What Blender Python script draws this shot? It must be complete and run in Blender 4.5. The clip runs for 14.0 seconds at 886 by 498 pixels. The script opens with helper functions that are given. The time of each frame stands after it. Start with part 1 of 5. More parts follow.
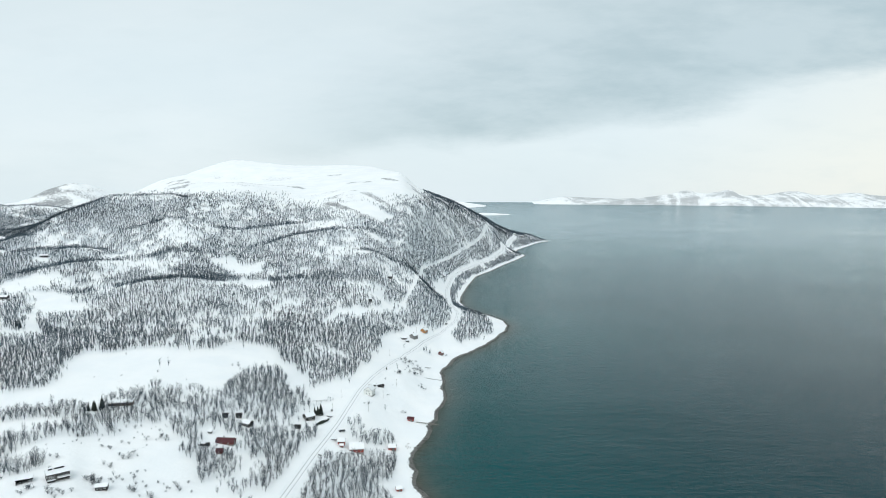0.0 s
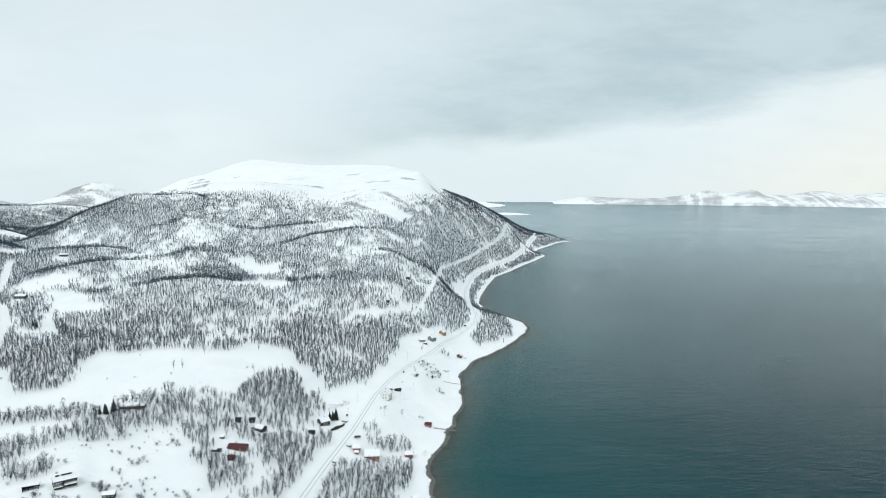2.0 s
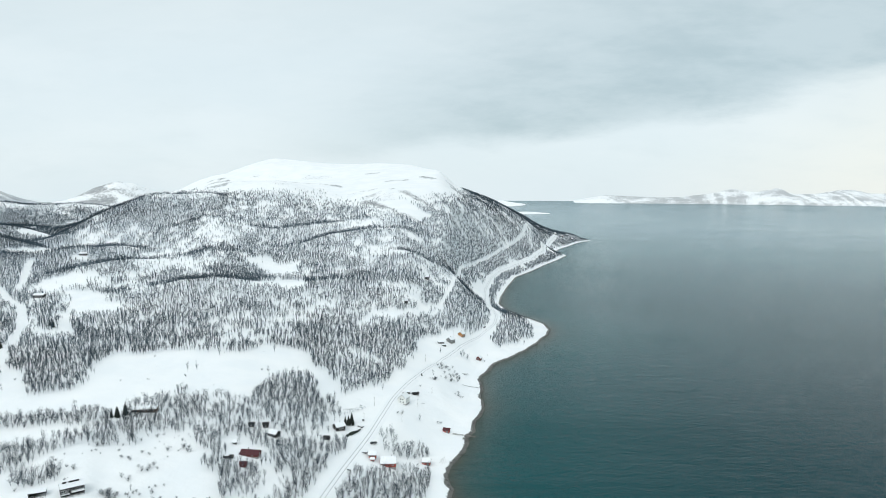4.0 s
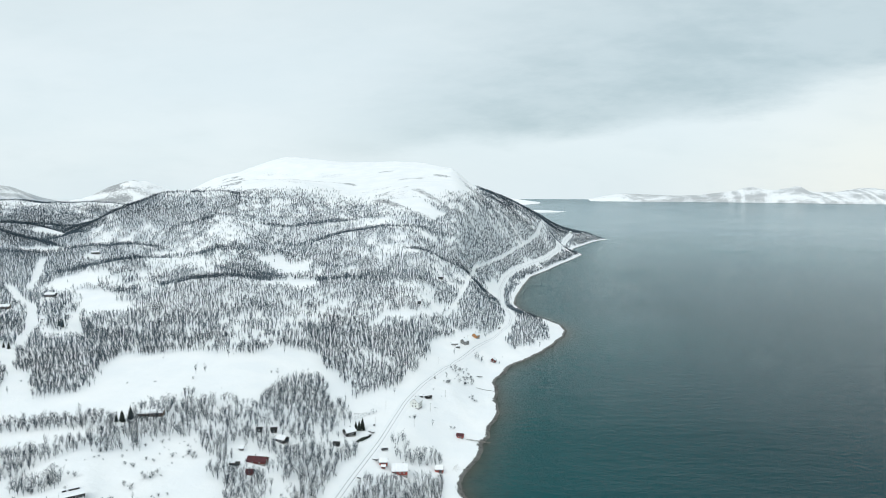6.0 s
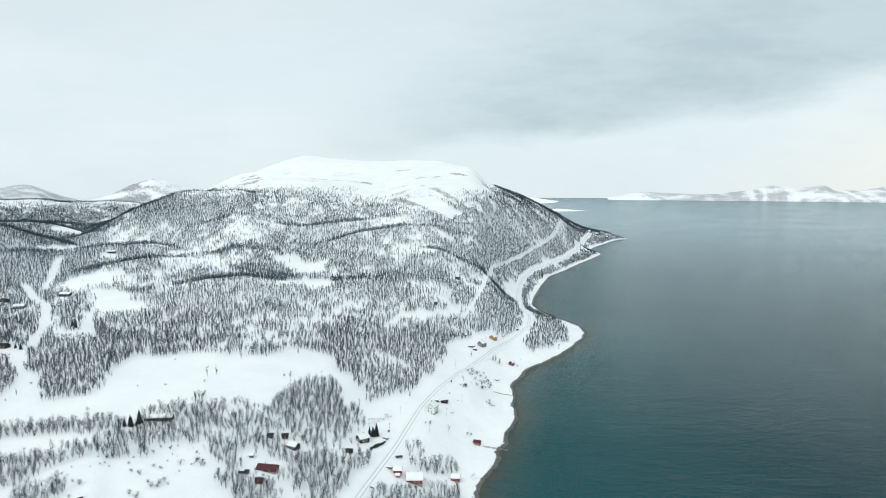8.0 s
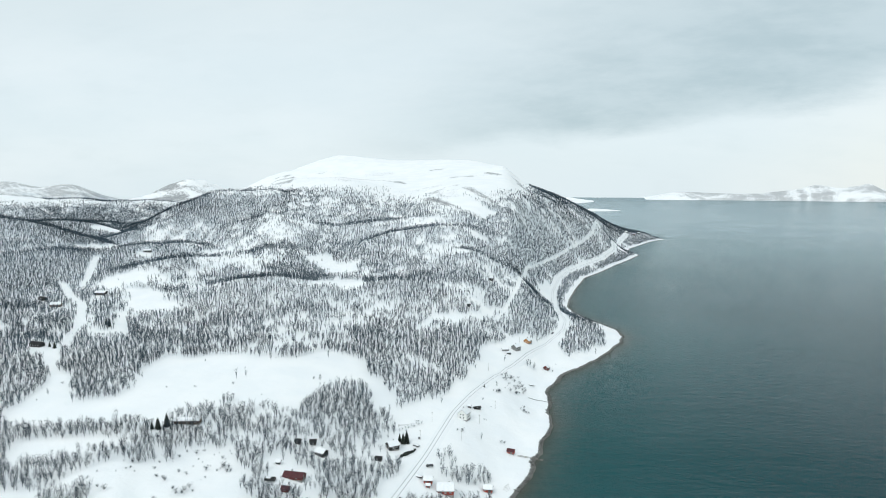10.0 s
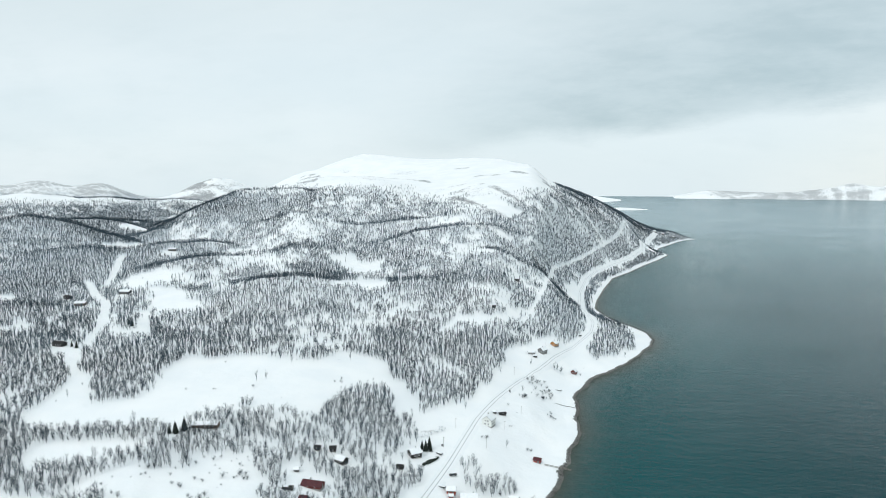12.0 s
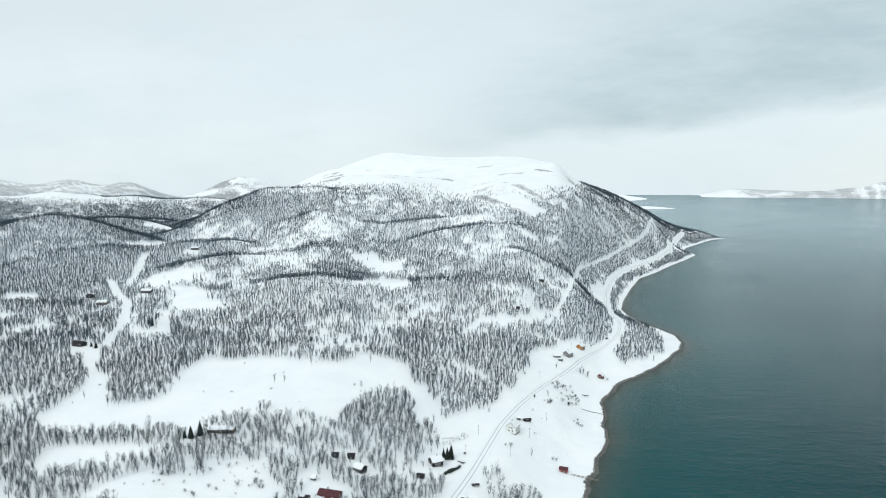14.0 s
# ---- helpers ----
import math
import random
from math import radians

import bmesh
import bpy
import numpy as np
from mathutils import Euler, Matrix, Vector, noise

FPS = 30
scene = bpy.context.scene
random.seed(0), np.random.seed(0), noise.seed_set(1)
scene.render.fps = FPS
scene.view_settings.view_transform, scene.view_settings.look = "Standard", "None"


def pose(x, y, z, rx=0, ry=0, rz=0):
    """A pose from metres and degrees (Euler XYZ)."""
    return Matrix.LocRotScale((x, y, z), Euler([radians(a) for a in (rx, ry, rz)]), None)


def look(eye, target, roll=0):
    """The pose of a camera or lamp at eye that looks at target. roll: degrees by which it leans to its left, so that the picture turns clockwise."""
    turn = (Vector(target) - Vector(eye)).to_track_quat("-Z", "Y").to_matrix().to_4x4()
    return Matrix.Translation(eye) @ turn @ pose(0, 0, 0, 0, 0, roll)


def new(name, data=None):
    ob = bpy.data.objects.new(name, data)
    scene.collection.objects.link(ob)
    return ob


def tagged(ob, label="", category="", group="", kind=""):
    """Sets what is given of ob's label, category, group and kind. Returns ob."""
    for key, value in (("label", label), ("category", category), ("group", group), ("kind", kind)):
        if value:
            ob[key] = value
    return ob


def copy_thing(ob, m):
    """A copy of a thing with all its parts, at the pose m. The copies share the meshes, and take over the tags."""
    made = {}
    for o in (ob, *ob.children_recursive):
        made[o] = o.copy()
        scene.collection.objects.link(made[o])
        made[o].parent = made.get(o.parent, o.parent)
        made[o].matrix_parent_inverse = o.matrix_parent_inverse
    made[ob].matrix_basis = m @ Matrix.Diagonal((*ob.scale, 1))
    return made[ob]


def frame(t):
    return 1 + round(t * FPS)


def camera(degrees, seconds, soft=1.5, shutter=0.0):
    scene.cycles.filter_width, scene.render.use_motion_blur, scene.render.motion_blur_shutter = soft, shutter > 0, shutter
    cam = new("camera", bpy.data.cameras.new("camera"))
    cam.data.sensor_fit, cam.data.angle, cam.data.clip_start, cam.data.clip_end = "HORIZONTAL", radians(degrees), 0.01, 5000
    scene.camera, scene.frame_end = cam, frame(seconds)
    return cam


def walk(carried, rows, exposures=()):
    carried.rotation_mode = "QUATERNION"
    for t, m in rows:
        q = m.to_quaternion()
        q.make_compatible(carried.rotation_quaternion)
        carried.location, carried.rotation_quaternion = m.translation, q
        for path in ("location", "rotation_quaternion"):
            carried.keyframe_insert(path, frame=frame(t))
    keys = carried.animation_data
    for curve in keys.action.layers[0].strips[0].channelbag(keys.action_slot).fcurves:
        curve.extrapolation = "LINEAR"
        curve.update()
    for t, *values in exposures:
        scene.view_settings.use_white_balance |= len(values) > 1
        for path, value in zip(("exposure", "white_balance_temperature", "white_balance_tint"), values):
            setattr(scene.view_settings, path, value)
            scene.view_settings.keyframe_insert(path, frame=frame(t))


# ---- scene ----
cam = camera(67.8, 14.0, soft=0.8)
# seconds, eye, pitch, yaw, lean
FLIGHT = [
    (0.0, 0.00, 0.00, 182.00, -5.384, 0.000, 0.110),
    (0.5, 0.07, 3.62, 181.87, -5.380, 0.431, 0.133),
    (1.0, 0.13, 7.24, 181.76, -5.395, 0.847, 0.115),
    (1.5, 0.17, 10.88, 181.65, -5.410, 1.259, 0.123),
    (2.0, 0.19, 14.52, 181.54, -5.417, 1.674, 0.126),
    (2.5, 0.20, 18.16, 181.45, -5.438, 2.092, 0.122),
    (3.0, 0.18, 21.81, 181.36, -5.464, 2.502, 0.087),
    (3.5, 0.15, 25.47, 181.28, -5.489, 2.942, 0.074),
    (4.0, 0.09, 29.13, 181.20, -5.508, 3.384, 0.084),
    (6.5, -0.54, 47.43, 180.87, -5.691, 4.881, -0.002),
    (7.0, -0.75, 51.09, 180.81, -5.718, 5.130, -0.025),
    (7.5, -0.99, 54.74, 180.76, -5.738, 5.454, -0.022),
    (8.0, -1.25, 58.39, 180.70, -5.761, 6.132, -0.041),
    (10.5, -3.08, 76.52, 180.43, -5.801, 9.669, -0.061),
    (11.0, -3.55, 80.12, 180.37, -5.818, 10.203, -0.071),
    (11.5, -4.06, 83.70, 180.30, -5.864, 10.729, -0.095),
    (12.0, -4.61, 87.28, 180.24, -5.899, 11.258, -0.106),
    (12.5, -5.20, 90.84, 180.17, -5.937, 11.767, -0.137),
    (13.0, -5.83, 94.38, 180.10, -5.970, 12.309, -0.138),
    (13.5, -6.51, 97.91, 180.02, -5.998, 12.815, -0.148),
    (14.0, -7.23, 101.42, 179.93, -6.010, 13.277, -0.170),
]
walk(cam, [(t, pose(x, y, z, 90 + pitch, 0, yaw) @ pose(0, 0, 0, 0, 0, lean)) for t, x, y, z, pitch, yaw, lean in FLIGHT])

# ---- sky and light ----
SUN_HIGH, SUN_TURN = math.radians(45), math.radians(205)
world = bpy.data.worlds.new("overcast_sky")
scene.world = world
world.use_nodes = True


def node(tree, kind, **values):
    n = tree.nodes.new(kind)
    for key, value in values.items():
        if key in n.inputs:
            n.inputs[key].default_value = value
    return n


def maths(tree, op, a, b=None, c=None):
    """A math node; a, b and c are sockets or numbers. Returns its output."""
    n = tree.nodes.new("ShaderNodeMath")
    n.operation = op
    for k, v in enumerate((a, b, c)):
        if v is None:
            continue
        if isinstance(v, (int, float)):
            n.inputs[k].default_value = v
        else:
            tree.links.new(v, n.inputs[k])
    return n.outputs[0]


def span(tree, x, low, high, out_low=0.0, out_high=1.0):
    n = tree.nodes.new("ShaderNodeMapRange")
    n.interpolation_type = "SMOOTHSTEP"
    tree.links.new(x, n.inputs[0])
    for k, v in ((1, low), (2, high), (3, out_low), (4, out_high)):
        if isinstance(v, (int, float)):
            n.inputs[k].default_value = v
        else:
            tree.links.new(v, n.inputs[k])
    return n.outputs[0]


def mix(tree, factor, a, b, kind="MIX"):
    n = tree.nodes.new("ShaderNodeMix")
    n.data_type, n.blend_type = "RGBA", kind
    for k, v in ((0, factor), (6, a), (7, b)):
        if isinstance(v, (int, float)):
            n.inputs[k].default_value = v
        elif isinstance(v, tuple):
            n.inputs[k].default_value = (*v, 1)
        else:
            tree.links.new(v, n.inputs[k])
    return n.outputs[2]


def noise_of(tree, vector, scale, detail=4.0, rough=0.55, colour=False):
    n = tree.nodes.new("ShaderNodeTexNoise")
    n.inputs["Scale"].default_value, n.inputs["Detail"].default_value, n.inputs["Roughness"].default_value = scale, detail, rough
    if vector is not None:
        tree.links.new(vector, n.inputs["Vector"])
    return n.outputs[1 if colour else 0]


def build_sky():
    t = world.node_tree
    t.nodes.clear()
    sky = t.nodes.new("ShaderNodeTexSky")
    sky.sky_type, sky.sun_disc = "NISHITA", False
    sky.sun_elevation, sky.sun_rotation = SUN_HIGH, SUN_TURN
    place = t.nodes.new("ShaderNodeTexCoord")
    split = t.nodes.new("ShaderNodeSeparateXYZ")
    t.links.new(place.outputs["Generated"], split.inputs[0])
    x, y, z = split.outputs
    north = maths(t, "MAXIMUM", y, 0.2)
    u, v = maths(t, "DIVIDE", x, north), maths(t, "DIVIDE", maths(t, "MAXIMUM", z, 0.0), north)
    flat = t.nodes.new("ShaderNodeCombineXYZ")
    t.links.new(u, flat.inputs[0])
    t.links.new(maths(t, "MULTIPLY", v, 3.2), flat.inputs[1])
    puffs = noise_of(t, flat.outputs[0], 2.6, 7.0, 0.55)
    wisps = noise_of(t, flat.outputs[0], 9.0, 6.0, 0.6)
    # underside of a darker cloud bank that climbs towards the east
    edge = maths(t, "ADD", maths(t, "ADD", maths(t, "MULTIPLY", u, 0.085), 0.062), maths(t, "MULTIPLY", maths(t, "MULTIPLY", u, maths(t, "MAXIMUM", u, 0.0)), 0.16))
    over = maths(t, "SUBTRACT", v, edge)
    over = maths(t, "ADD", over, maths(t, "MULTIPLY", maths(t, "SUBTRACT", puffs, 0.5), 0.10))
    over = maths(t, "ADD", over, maths(t, "MULTIPLY", maths(t, "SUBTRACT", wisps, 0.5), 0.035))
    lower = span(t, over, -0.02, 0.022)
    thick = maths(t, "ADD", maths(t, "MULTIPLY", maths(t, "MAXIMUM", maths(t, "ADD", u, 0.2), 0.0), 0.55), 0.07)
    upper = span(t, over, 0.03, maths(t, "ADD", thick, 0.07), 1.0, 0.28)
    east = span(t, u, -0.42, 0.12)
    bank = maths(t, "MULTIPLY", maths(t, "MULTIPLY", lower, upper), east)
    light = (0.805, 0.905, 0.945)
    base = mix(t, span(t, puffs, 0.35, 0.7), (0.755, 0.868, 0.915), light)
    glow = span(t, maths(t, "ADD", u, maths(t, "MULTIPLY", v, -1.5)), 0.1, 0.7)
    base = mix(t, glow, base, (0.895, 0.930, 0.880))
    high = span(t, v, 0.16, 0.34)
    base = mix(t, maths(t, "MULTIPLY", high, 0.6), base, (0.70, 0.80, 0.83))
    base = mix(t, span(t, wisps, 0.45, 0.75, 0.0, 0.20), base, (0.66, 0.77, 0.81))
    mottle = span(t, noise_of(t, flat.outputs[0], 5.0, 6.0, 0.6), 0.35, 0.68, 0.62, 1.0)
    clouds = mix(t, maths(t, "MULTIPLY", bank, mottle), base, (0.475, 0.602, 0.650))
    faint = mix(t, 0.993, sky.outputs[0], clouds)
    back = t.nodes.new("ShaderNodeBackground")
    back.inputs[1].default_value = 0.96
    t.links.new(mix(t, 1.0, (0.0, 0.0, 0.0), faint), back.inputs[0])
    out = t.nodes.new("ShaderNodeOutputWorld")
    t.links.new(back.outputs[0], out.inputs[0])


build_sky()
sun = new("sun", bpy.data.lights.new("sun", "SUN"))
sun.data.energy, sun.data.angle, sun.data.color = 1.3, math.radians(25), (1.0, 0.985, 0.955)
sun.matrix_world = look((0, 0, 0), (-math.sin(SUN_TURN) * math.cos(SUN_HIGH), -math.cos(SUN_TURN) * math.cos(SUN_HIGH), -math.sin(SUN_HIGH)))


# ---- materials ----
def material(name, rough=0.7, metal=0.0):
    m = bpy.data.materials.new(name)
    m.use_nodes = True
    t = m.node_tree
    p = t.nodes["Principled BSDF"]
    p.inputs["Roughness"].default_value, p.inputs["Metallic"].default_value = rough, metal
    where = t.nodes.new("ShaderNodeTexCoord")
    return m, t, p, where.outputs["Object"]


def bump(t, p, height, strength, distance):
    b = t.nodes.new("ShaderNodeBump")
    b.inputs["Strength"].default_value, b.inputs["Distance"].default_value = strength, distance
    t.links.new(height, b.inputs["Height"])
    t.links.new(b.outputs[0], p.inputs["Normal"])


def worn(name, dark, pale, scale, rough=0.7, relief=0.02, fine=6.0, metal=0.0, random=0.0):
    """A surface that varies between two colours at two scales."""
    m, t, p, at = material(name, rough, metal)
    big, small = noise_of(t, at, scale), noise_of(t, at, scale * fine, 5.0, 0.65)
    f = maths(t, "ADD", maths(t, "MULTIPLY", big, 0.55), maths(t, "MULTIPLY", small, 0.45))
    if random:
        info = t.nodes.new("ShaderNodeObjectInfo")
        f = maths(t, "ADD", f, maths(t, "MULTIPLY", maths(t, "SUBTRACT", info.outputs["Random"], 0.5), random))
    t.links.new(mix(t, span(t, f, 0.35, 0.65), dark, pale), p.inputs["Base Color"])
    bump(t, p, small, 0.5, relief)
    return m


def boarded(name, dark, pale, pitch=0.16, rough=0.75):
    """Painted upright boards: seams, grain and weathered paint."""
    m, t, p, at = material(name, rough)
    split = t.nodes.new("ShaderNodeSeparateXYZ")
    t.links.new(at, split.inputs[0])
    along = maths(t, "ADD", split.outputs[0], split.outputs[1])
    seam = maths(t, "PINGPONG", along, pitch / 2)
    wear = noise_of(t, at, 1.6, 6.0, 0.65)
    grain = noise_of(t, at, 14.0, 4.0, 0.6)
    c = mix(t, span(t, wear, 0.35, 0.68), dark, pale)
    c = mix(t, maths(t, "MULTIPLY", grain, 0.35), c, dark)
    t.links.new(c, p.inputs["Base Color"])
    bump(t, p, span(t, seam, 0.0, 0.02), 0.6, 0.02)
    return m


def snow_ground():
    m, t, p, at = material("snow", 0.62)
    drift, crust, grain = noise_of(t, at, 0.03, 6.0, 0.55), noise_of(t, at, 0.35, 6.0, 0.6), noise_of(t, at, 2.2, 4.0, 0.6)
    white = mix(t, span(t, drift, 0.3, 0.7), (0.86, 0.885, 0.905), (0.92, 0.93, 0.935))
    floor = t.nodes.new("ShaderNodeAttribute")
    floor.attribute_name = "floor_tint"
    tint_amount = maths(t, "MULTIPLY", floor.outputs["Fac"], span(t, crust, 0.25, 0.7, 0.35, 1.0))
    # snow turns blue-grey where trees stand dense
    white = mix(t, tint_amount, white, (0.22, 0.305, 0.375))
    # wind-bared heather, stones and low scrub, spread by slope and in speckles
    wood = t.nodes.new("ShaderNodeAttribute")
    wood.attribute_name = "scrub"
    speck = noise_of(t, at, 0.16, 5.0, 0.75)
    broad = noise_of(t, at, 0.011, 7.0, 0.62)
    spread = maths(t, "ADD", maths(t, "ADD", maths(t, "MULTIPLY", speck, 0.55), maths(t, "MULTIPLY", broad, 0.45)), maths(t, "MULTIPLY", maths(t, "SUBTRACT", crust, 0.5), 0.35))
    bare = span(t, maths(t, "ADD", spread, maths(t, "MULTIPLY", wood.outputs["Fac"], 0.24)), 0.64, 0.80)
    scrub = mix(t, grain, (0.045, 0.05, 0.056), (0.17, 0.182, 0.195))
    # haze put into the ground colour: scrub fades with distance
    far_off = t.nodes.new("ShaderNodeVectorMath")
    far_off.operation = "LENGTH"
    t.links.new(at, far_off.inputs[0])
    white = mix(t, maths(t, "MULTIPLY", bare, span(t, far_off.outputs["Value"], 2200, 4300, 0.75, 0.55)), white, scrub)
    # pebbles of the tidal strip
    tide = t.nodes.new("ShaderNodeAttribute")
    tide.attribute_name = "tide"
    wet = span(t, maths(t, "ADD", tide.outputs["Fac"], maths(t, "ADD", maths(t, "MULTIPLY", maths(t, "SUBTRACT", crust, 0.5), 1.3), maths(t, "MULTIPLY", maths(t, "SUBTRACT", noise_of(t, at, 0.9, 4.0, 0.7), 0.5), 0.9))), 0.42, 0.60)
    stone = mix(t, noise_of(t, at, 1.4, 5.0, 0.7), (0.05, 0.053, 0.05), (0.20, 0.195, 0.175))
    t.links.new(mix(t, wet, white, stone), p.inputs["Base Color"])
    lumps = maths(t, "ADD", maths(t, "ADD", maths(t, "MULTIPLY", drift, 2.0), maths(t, "MULTIPLY", noise_of(t, at, 0.11, 4.0, 0.6), 1.6)), maths(t, "ADD", maths(t, "MULTIPLY", crust, 0.7), maths(t, "MULTIPLY", grain, 0.08)))
    bump(t, p, lumps, 0.45, 1.0)
    return m


def sea_water():
    m, t, p, at = material("sea_water", 0.16)
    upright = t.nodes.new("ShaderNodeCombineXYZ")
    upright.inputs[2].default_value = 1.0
    stretch = t.nodes.new("ShaderNodeMapping")
    stretch.inputs["Rotation"].default_value, stretch.inputs["Scale"].default_value = (0, 0, math.radians(-14)), (0.45, 1.0, 1.0)
    t.links.new(at, stretch.inputs["Vector"])
    ripple = noise_of(t, stretch.outputs[0], 1.15, 3.0, 0.62)
    swell = noise_of(t, stretch.outputs[0], 0.42, 3.0, 0.55)
    long_swell = noise_of(t, stretch.outputs[0], 0.13, 4.0, 0.6)
    gust = noise_of(t, at, 0.004, 4.0, 0.55)
    shoal = t.nodes.new("ShaderNodeAttribute")
    shoal.attribute_name = "shoal"
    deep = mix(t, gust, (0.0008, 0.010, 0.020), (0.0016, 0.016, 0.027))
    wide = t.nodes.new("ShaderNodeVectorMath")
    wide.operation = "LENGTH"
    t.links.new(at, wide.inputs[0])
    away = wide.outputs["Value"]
    # light put into the colour: open water brightens to teal farther out
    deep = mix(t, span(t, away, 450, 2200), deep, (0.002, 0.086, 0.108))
    shelf = t.nodes.new("ShaderNodeAttribute")
    shelf.attribute_name = "shelf"
    deep = mix(t, shelf.outputs["Fac"], deep, (0.004, 0.078, 0.084))
    near = mix(t, noise_of(t, at, 0.11, 5.0, 0.65), (0.034, 0.056, 0.050), (0.110, 0.104, 0.082))
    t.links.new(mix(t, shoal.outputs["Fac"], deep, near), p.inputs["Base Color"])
    p.inputs["IOR"].default_value = 1.333
    lanes = t.nodes.new("ShaderNodeMapping")
    lanes.inputs["Rotation"].default_value, lanes.inputs["Scale"].default_value = (0, 0, math.radians(12)), (0.0016, 0.009, 1.0)
    t.links.new(at, lanes.inputs["Vector"])
    bands = noise_of(t, lanes.outputs[0], 1.0, 5.0, 0.6)
    # ruffled patches between smoother ones
    paws = t.nodes.new("ShaderNodeMapping")
    paws.inputs["Rotation"].default_value, paws.inputs["Scale"].default_value = (0, 0, math.radians(-10)), (0.022, 0.075, 1.0)
    t.links.new(at, paws.inputs["Vector"])
    ruffle = span(t, noise_of(t, paws.outputs[0], 1.0, 5.0, 0.72), 0.34, 0.66, 0.72, 1.22)
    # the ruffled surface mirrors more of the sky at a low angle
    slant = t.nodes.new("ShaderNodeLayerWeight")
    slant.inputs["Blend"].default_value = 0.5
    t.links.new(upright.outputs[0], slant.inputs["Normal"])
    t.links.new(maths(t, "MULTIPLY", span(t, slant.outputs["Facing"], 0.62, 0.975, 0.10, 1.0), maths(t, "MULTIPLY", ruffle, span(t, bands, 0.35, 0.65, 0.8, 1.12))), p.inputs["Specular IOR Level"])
    t.links.new(maths(t, "ADD", span(t, gust, 0.3, 0.7, 0.10, 0.16), span(t, away, 900, 3600, 0.0, 0.08)), p.inputs["Roughness"])
    t.links.new(mix(t, span(t, away, 700, 4200), (0.50, 0.90, 0.98), (0.66, 0.94, 1.0)), p.inputs["Specular Tint"])
    waves = maths(t, "ADD", maths(t, "ADD", maths(t, "MULTIPLY", swell, 1.0), maths(t, "MULTIPLY", ripple, 0.7)), maths(t, "MULTIPLY", long_swell, 1.9))
    bump(t, p, waves, 0.42, 1.0)
    relief = p.inputs["Normal"].links[0].from_node
    # bump weakens with distance so the far water mirrors the bright low sky
    t.links.new(span(t, away, 900, 3600, 0.80, 0.20), relief.inputs["Strength"])
    # extra reflective coat, added with distance to brighten the far water
    p.inputs["Coat Tint"].default_value = (0.93, 0.985, 1.0, 1.0)
    p.inputs["Coat IOR"].default_value, p.inputs["Coat Roughness"].default_value = 2.3, 0.27
    t.links.new(maths(t, "MULTIPLY", ruffle, span(t, away, 900, 4000, 0.0, 0.80)), p.inputs["Coat Weight"])
    return m


def wood_stuff(name, dark, pale):
    """Bare twigs and bark; each tree has a tone of its own."""
    m, t, p, at = material(name, 0.9)
    geo = t.nodes.new("ShaderNodeNewGeometry")
    info = t.nodes.new("ShaderNodeObjectInfo")
    patch = noise_of(t, at, 0.014, 4.0, 0.6)
    f = maths(t, "ADD", maths(t, "MULTIPLY", geo.outputs["Random Per Island"], 0.6), maths(t, "MULTIPLY", info.outputs["Random"], 0.2))
    f = maths(t, "ADD", f, maths(t, "MULTIPLY", maths(t, "SUBTRACT", patch, 0.42), 1.6))
    t.links.new(mix(t, span(t, f, 0.0, 1.0), dark, pale), p.inputs["Base Color"])
    return m


SNOW, SEA = snow_ground(), sea_water()
TWIGS = wood_stuff("birch_twigs", (0.004, 0.009, 0.014), (0.066, 0.102, 0.130))
BARK = worn("birch_bark", (0.05, 0.048, 0.045), (0.24, 0.23, 0.22), 3.0, 0.85, 0.02)
NEEDLES = worn("spruce_needles", (0.005, 0.010, 0.008), (0.022, 0.032, 0.024), 2.0, 0.85, 0.05)
ROOF_SNOW = worn("roof_snow", (0.80, 0.84, 0.87), (0.91, 0.92, 0.93), 0.8, 0.6, 0.06)
PACKED = worn("packed_snow", (0.83, 0.86, 0.88), (0.91, 0.92, 0.93), 0.25, 0.65, 0.05)
WHEEL = worn("wet_wheel_track", (0.34, 0.355, 0.37), (0.62, 0.64, 0.66), 0.3, 0.5, 0.02)
RED = boarded("red_boards", (0.24, 0.032, 0.022), (0.42, 0.075, 0.05))
DARK_RED = boarded("dark_red_boards", (0.085, 0.016, 0.014), (0.16, 0.034, 0.03))
ROOF_RED = worn("dark_red_roofing", (0.040, 0.006, 0.009), (0.100, 0.015, 0.021), 0.9, 0.6, 0.03)
BROWN = boarded("brown_boards", (0.07, 0.045, 0.03), (0.17, 0.11, 0.07))
BLACK = boarded("tarred_boards", (0.008, 0.008, 0.009), (0.028, 0.028, 0.028))
GREY = boarded("grey_boards", (0.14, 0.145, 0.145), (0.30, 0.30, 0.29))
WHITE = boarded("white_boards", (0.74, 0.76, 0.73), (0.84, 0.85, 0.83))
OCHRE = boarded("ochre_boards", (0.36, 0.16, 0.05), (0.55, 0.27, 0.09))
TRIM = worn("white_paint", (0.62, 0.64, 0.64), (0.80, 0.81, 0.80), 3.0, 0.5, 0.004)
CONCRETE = worn("concrete", (0.20, 0.20, 0.19), (0.38, 0.37, 0.36), 1.5, 0.9, 0.01)
STONE = worn("shore_stone", (0.035, 0.036, 0.036), (0.15, 0.145, 0.135), 1.4, 0.7, 0.06, random=0.3)
METAL = worn("painted_metal", (0.03, 0.033, 0.038), (0.09, 0.095, 0.10), 2.0, 0.35, 0.003)
RUBBER = worn("tyre_rubber", (0.012, 0.012, 0.012), (0.03, 0.03, 0.03), 8.0, 0.8, 0.005)
POLE = worn("pole_timber", (0.16, 0.15, 0.135), (0.32, 0.30, 0.27), 4.0, 0.85, 0.01)


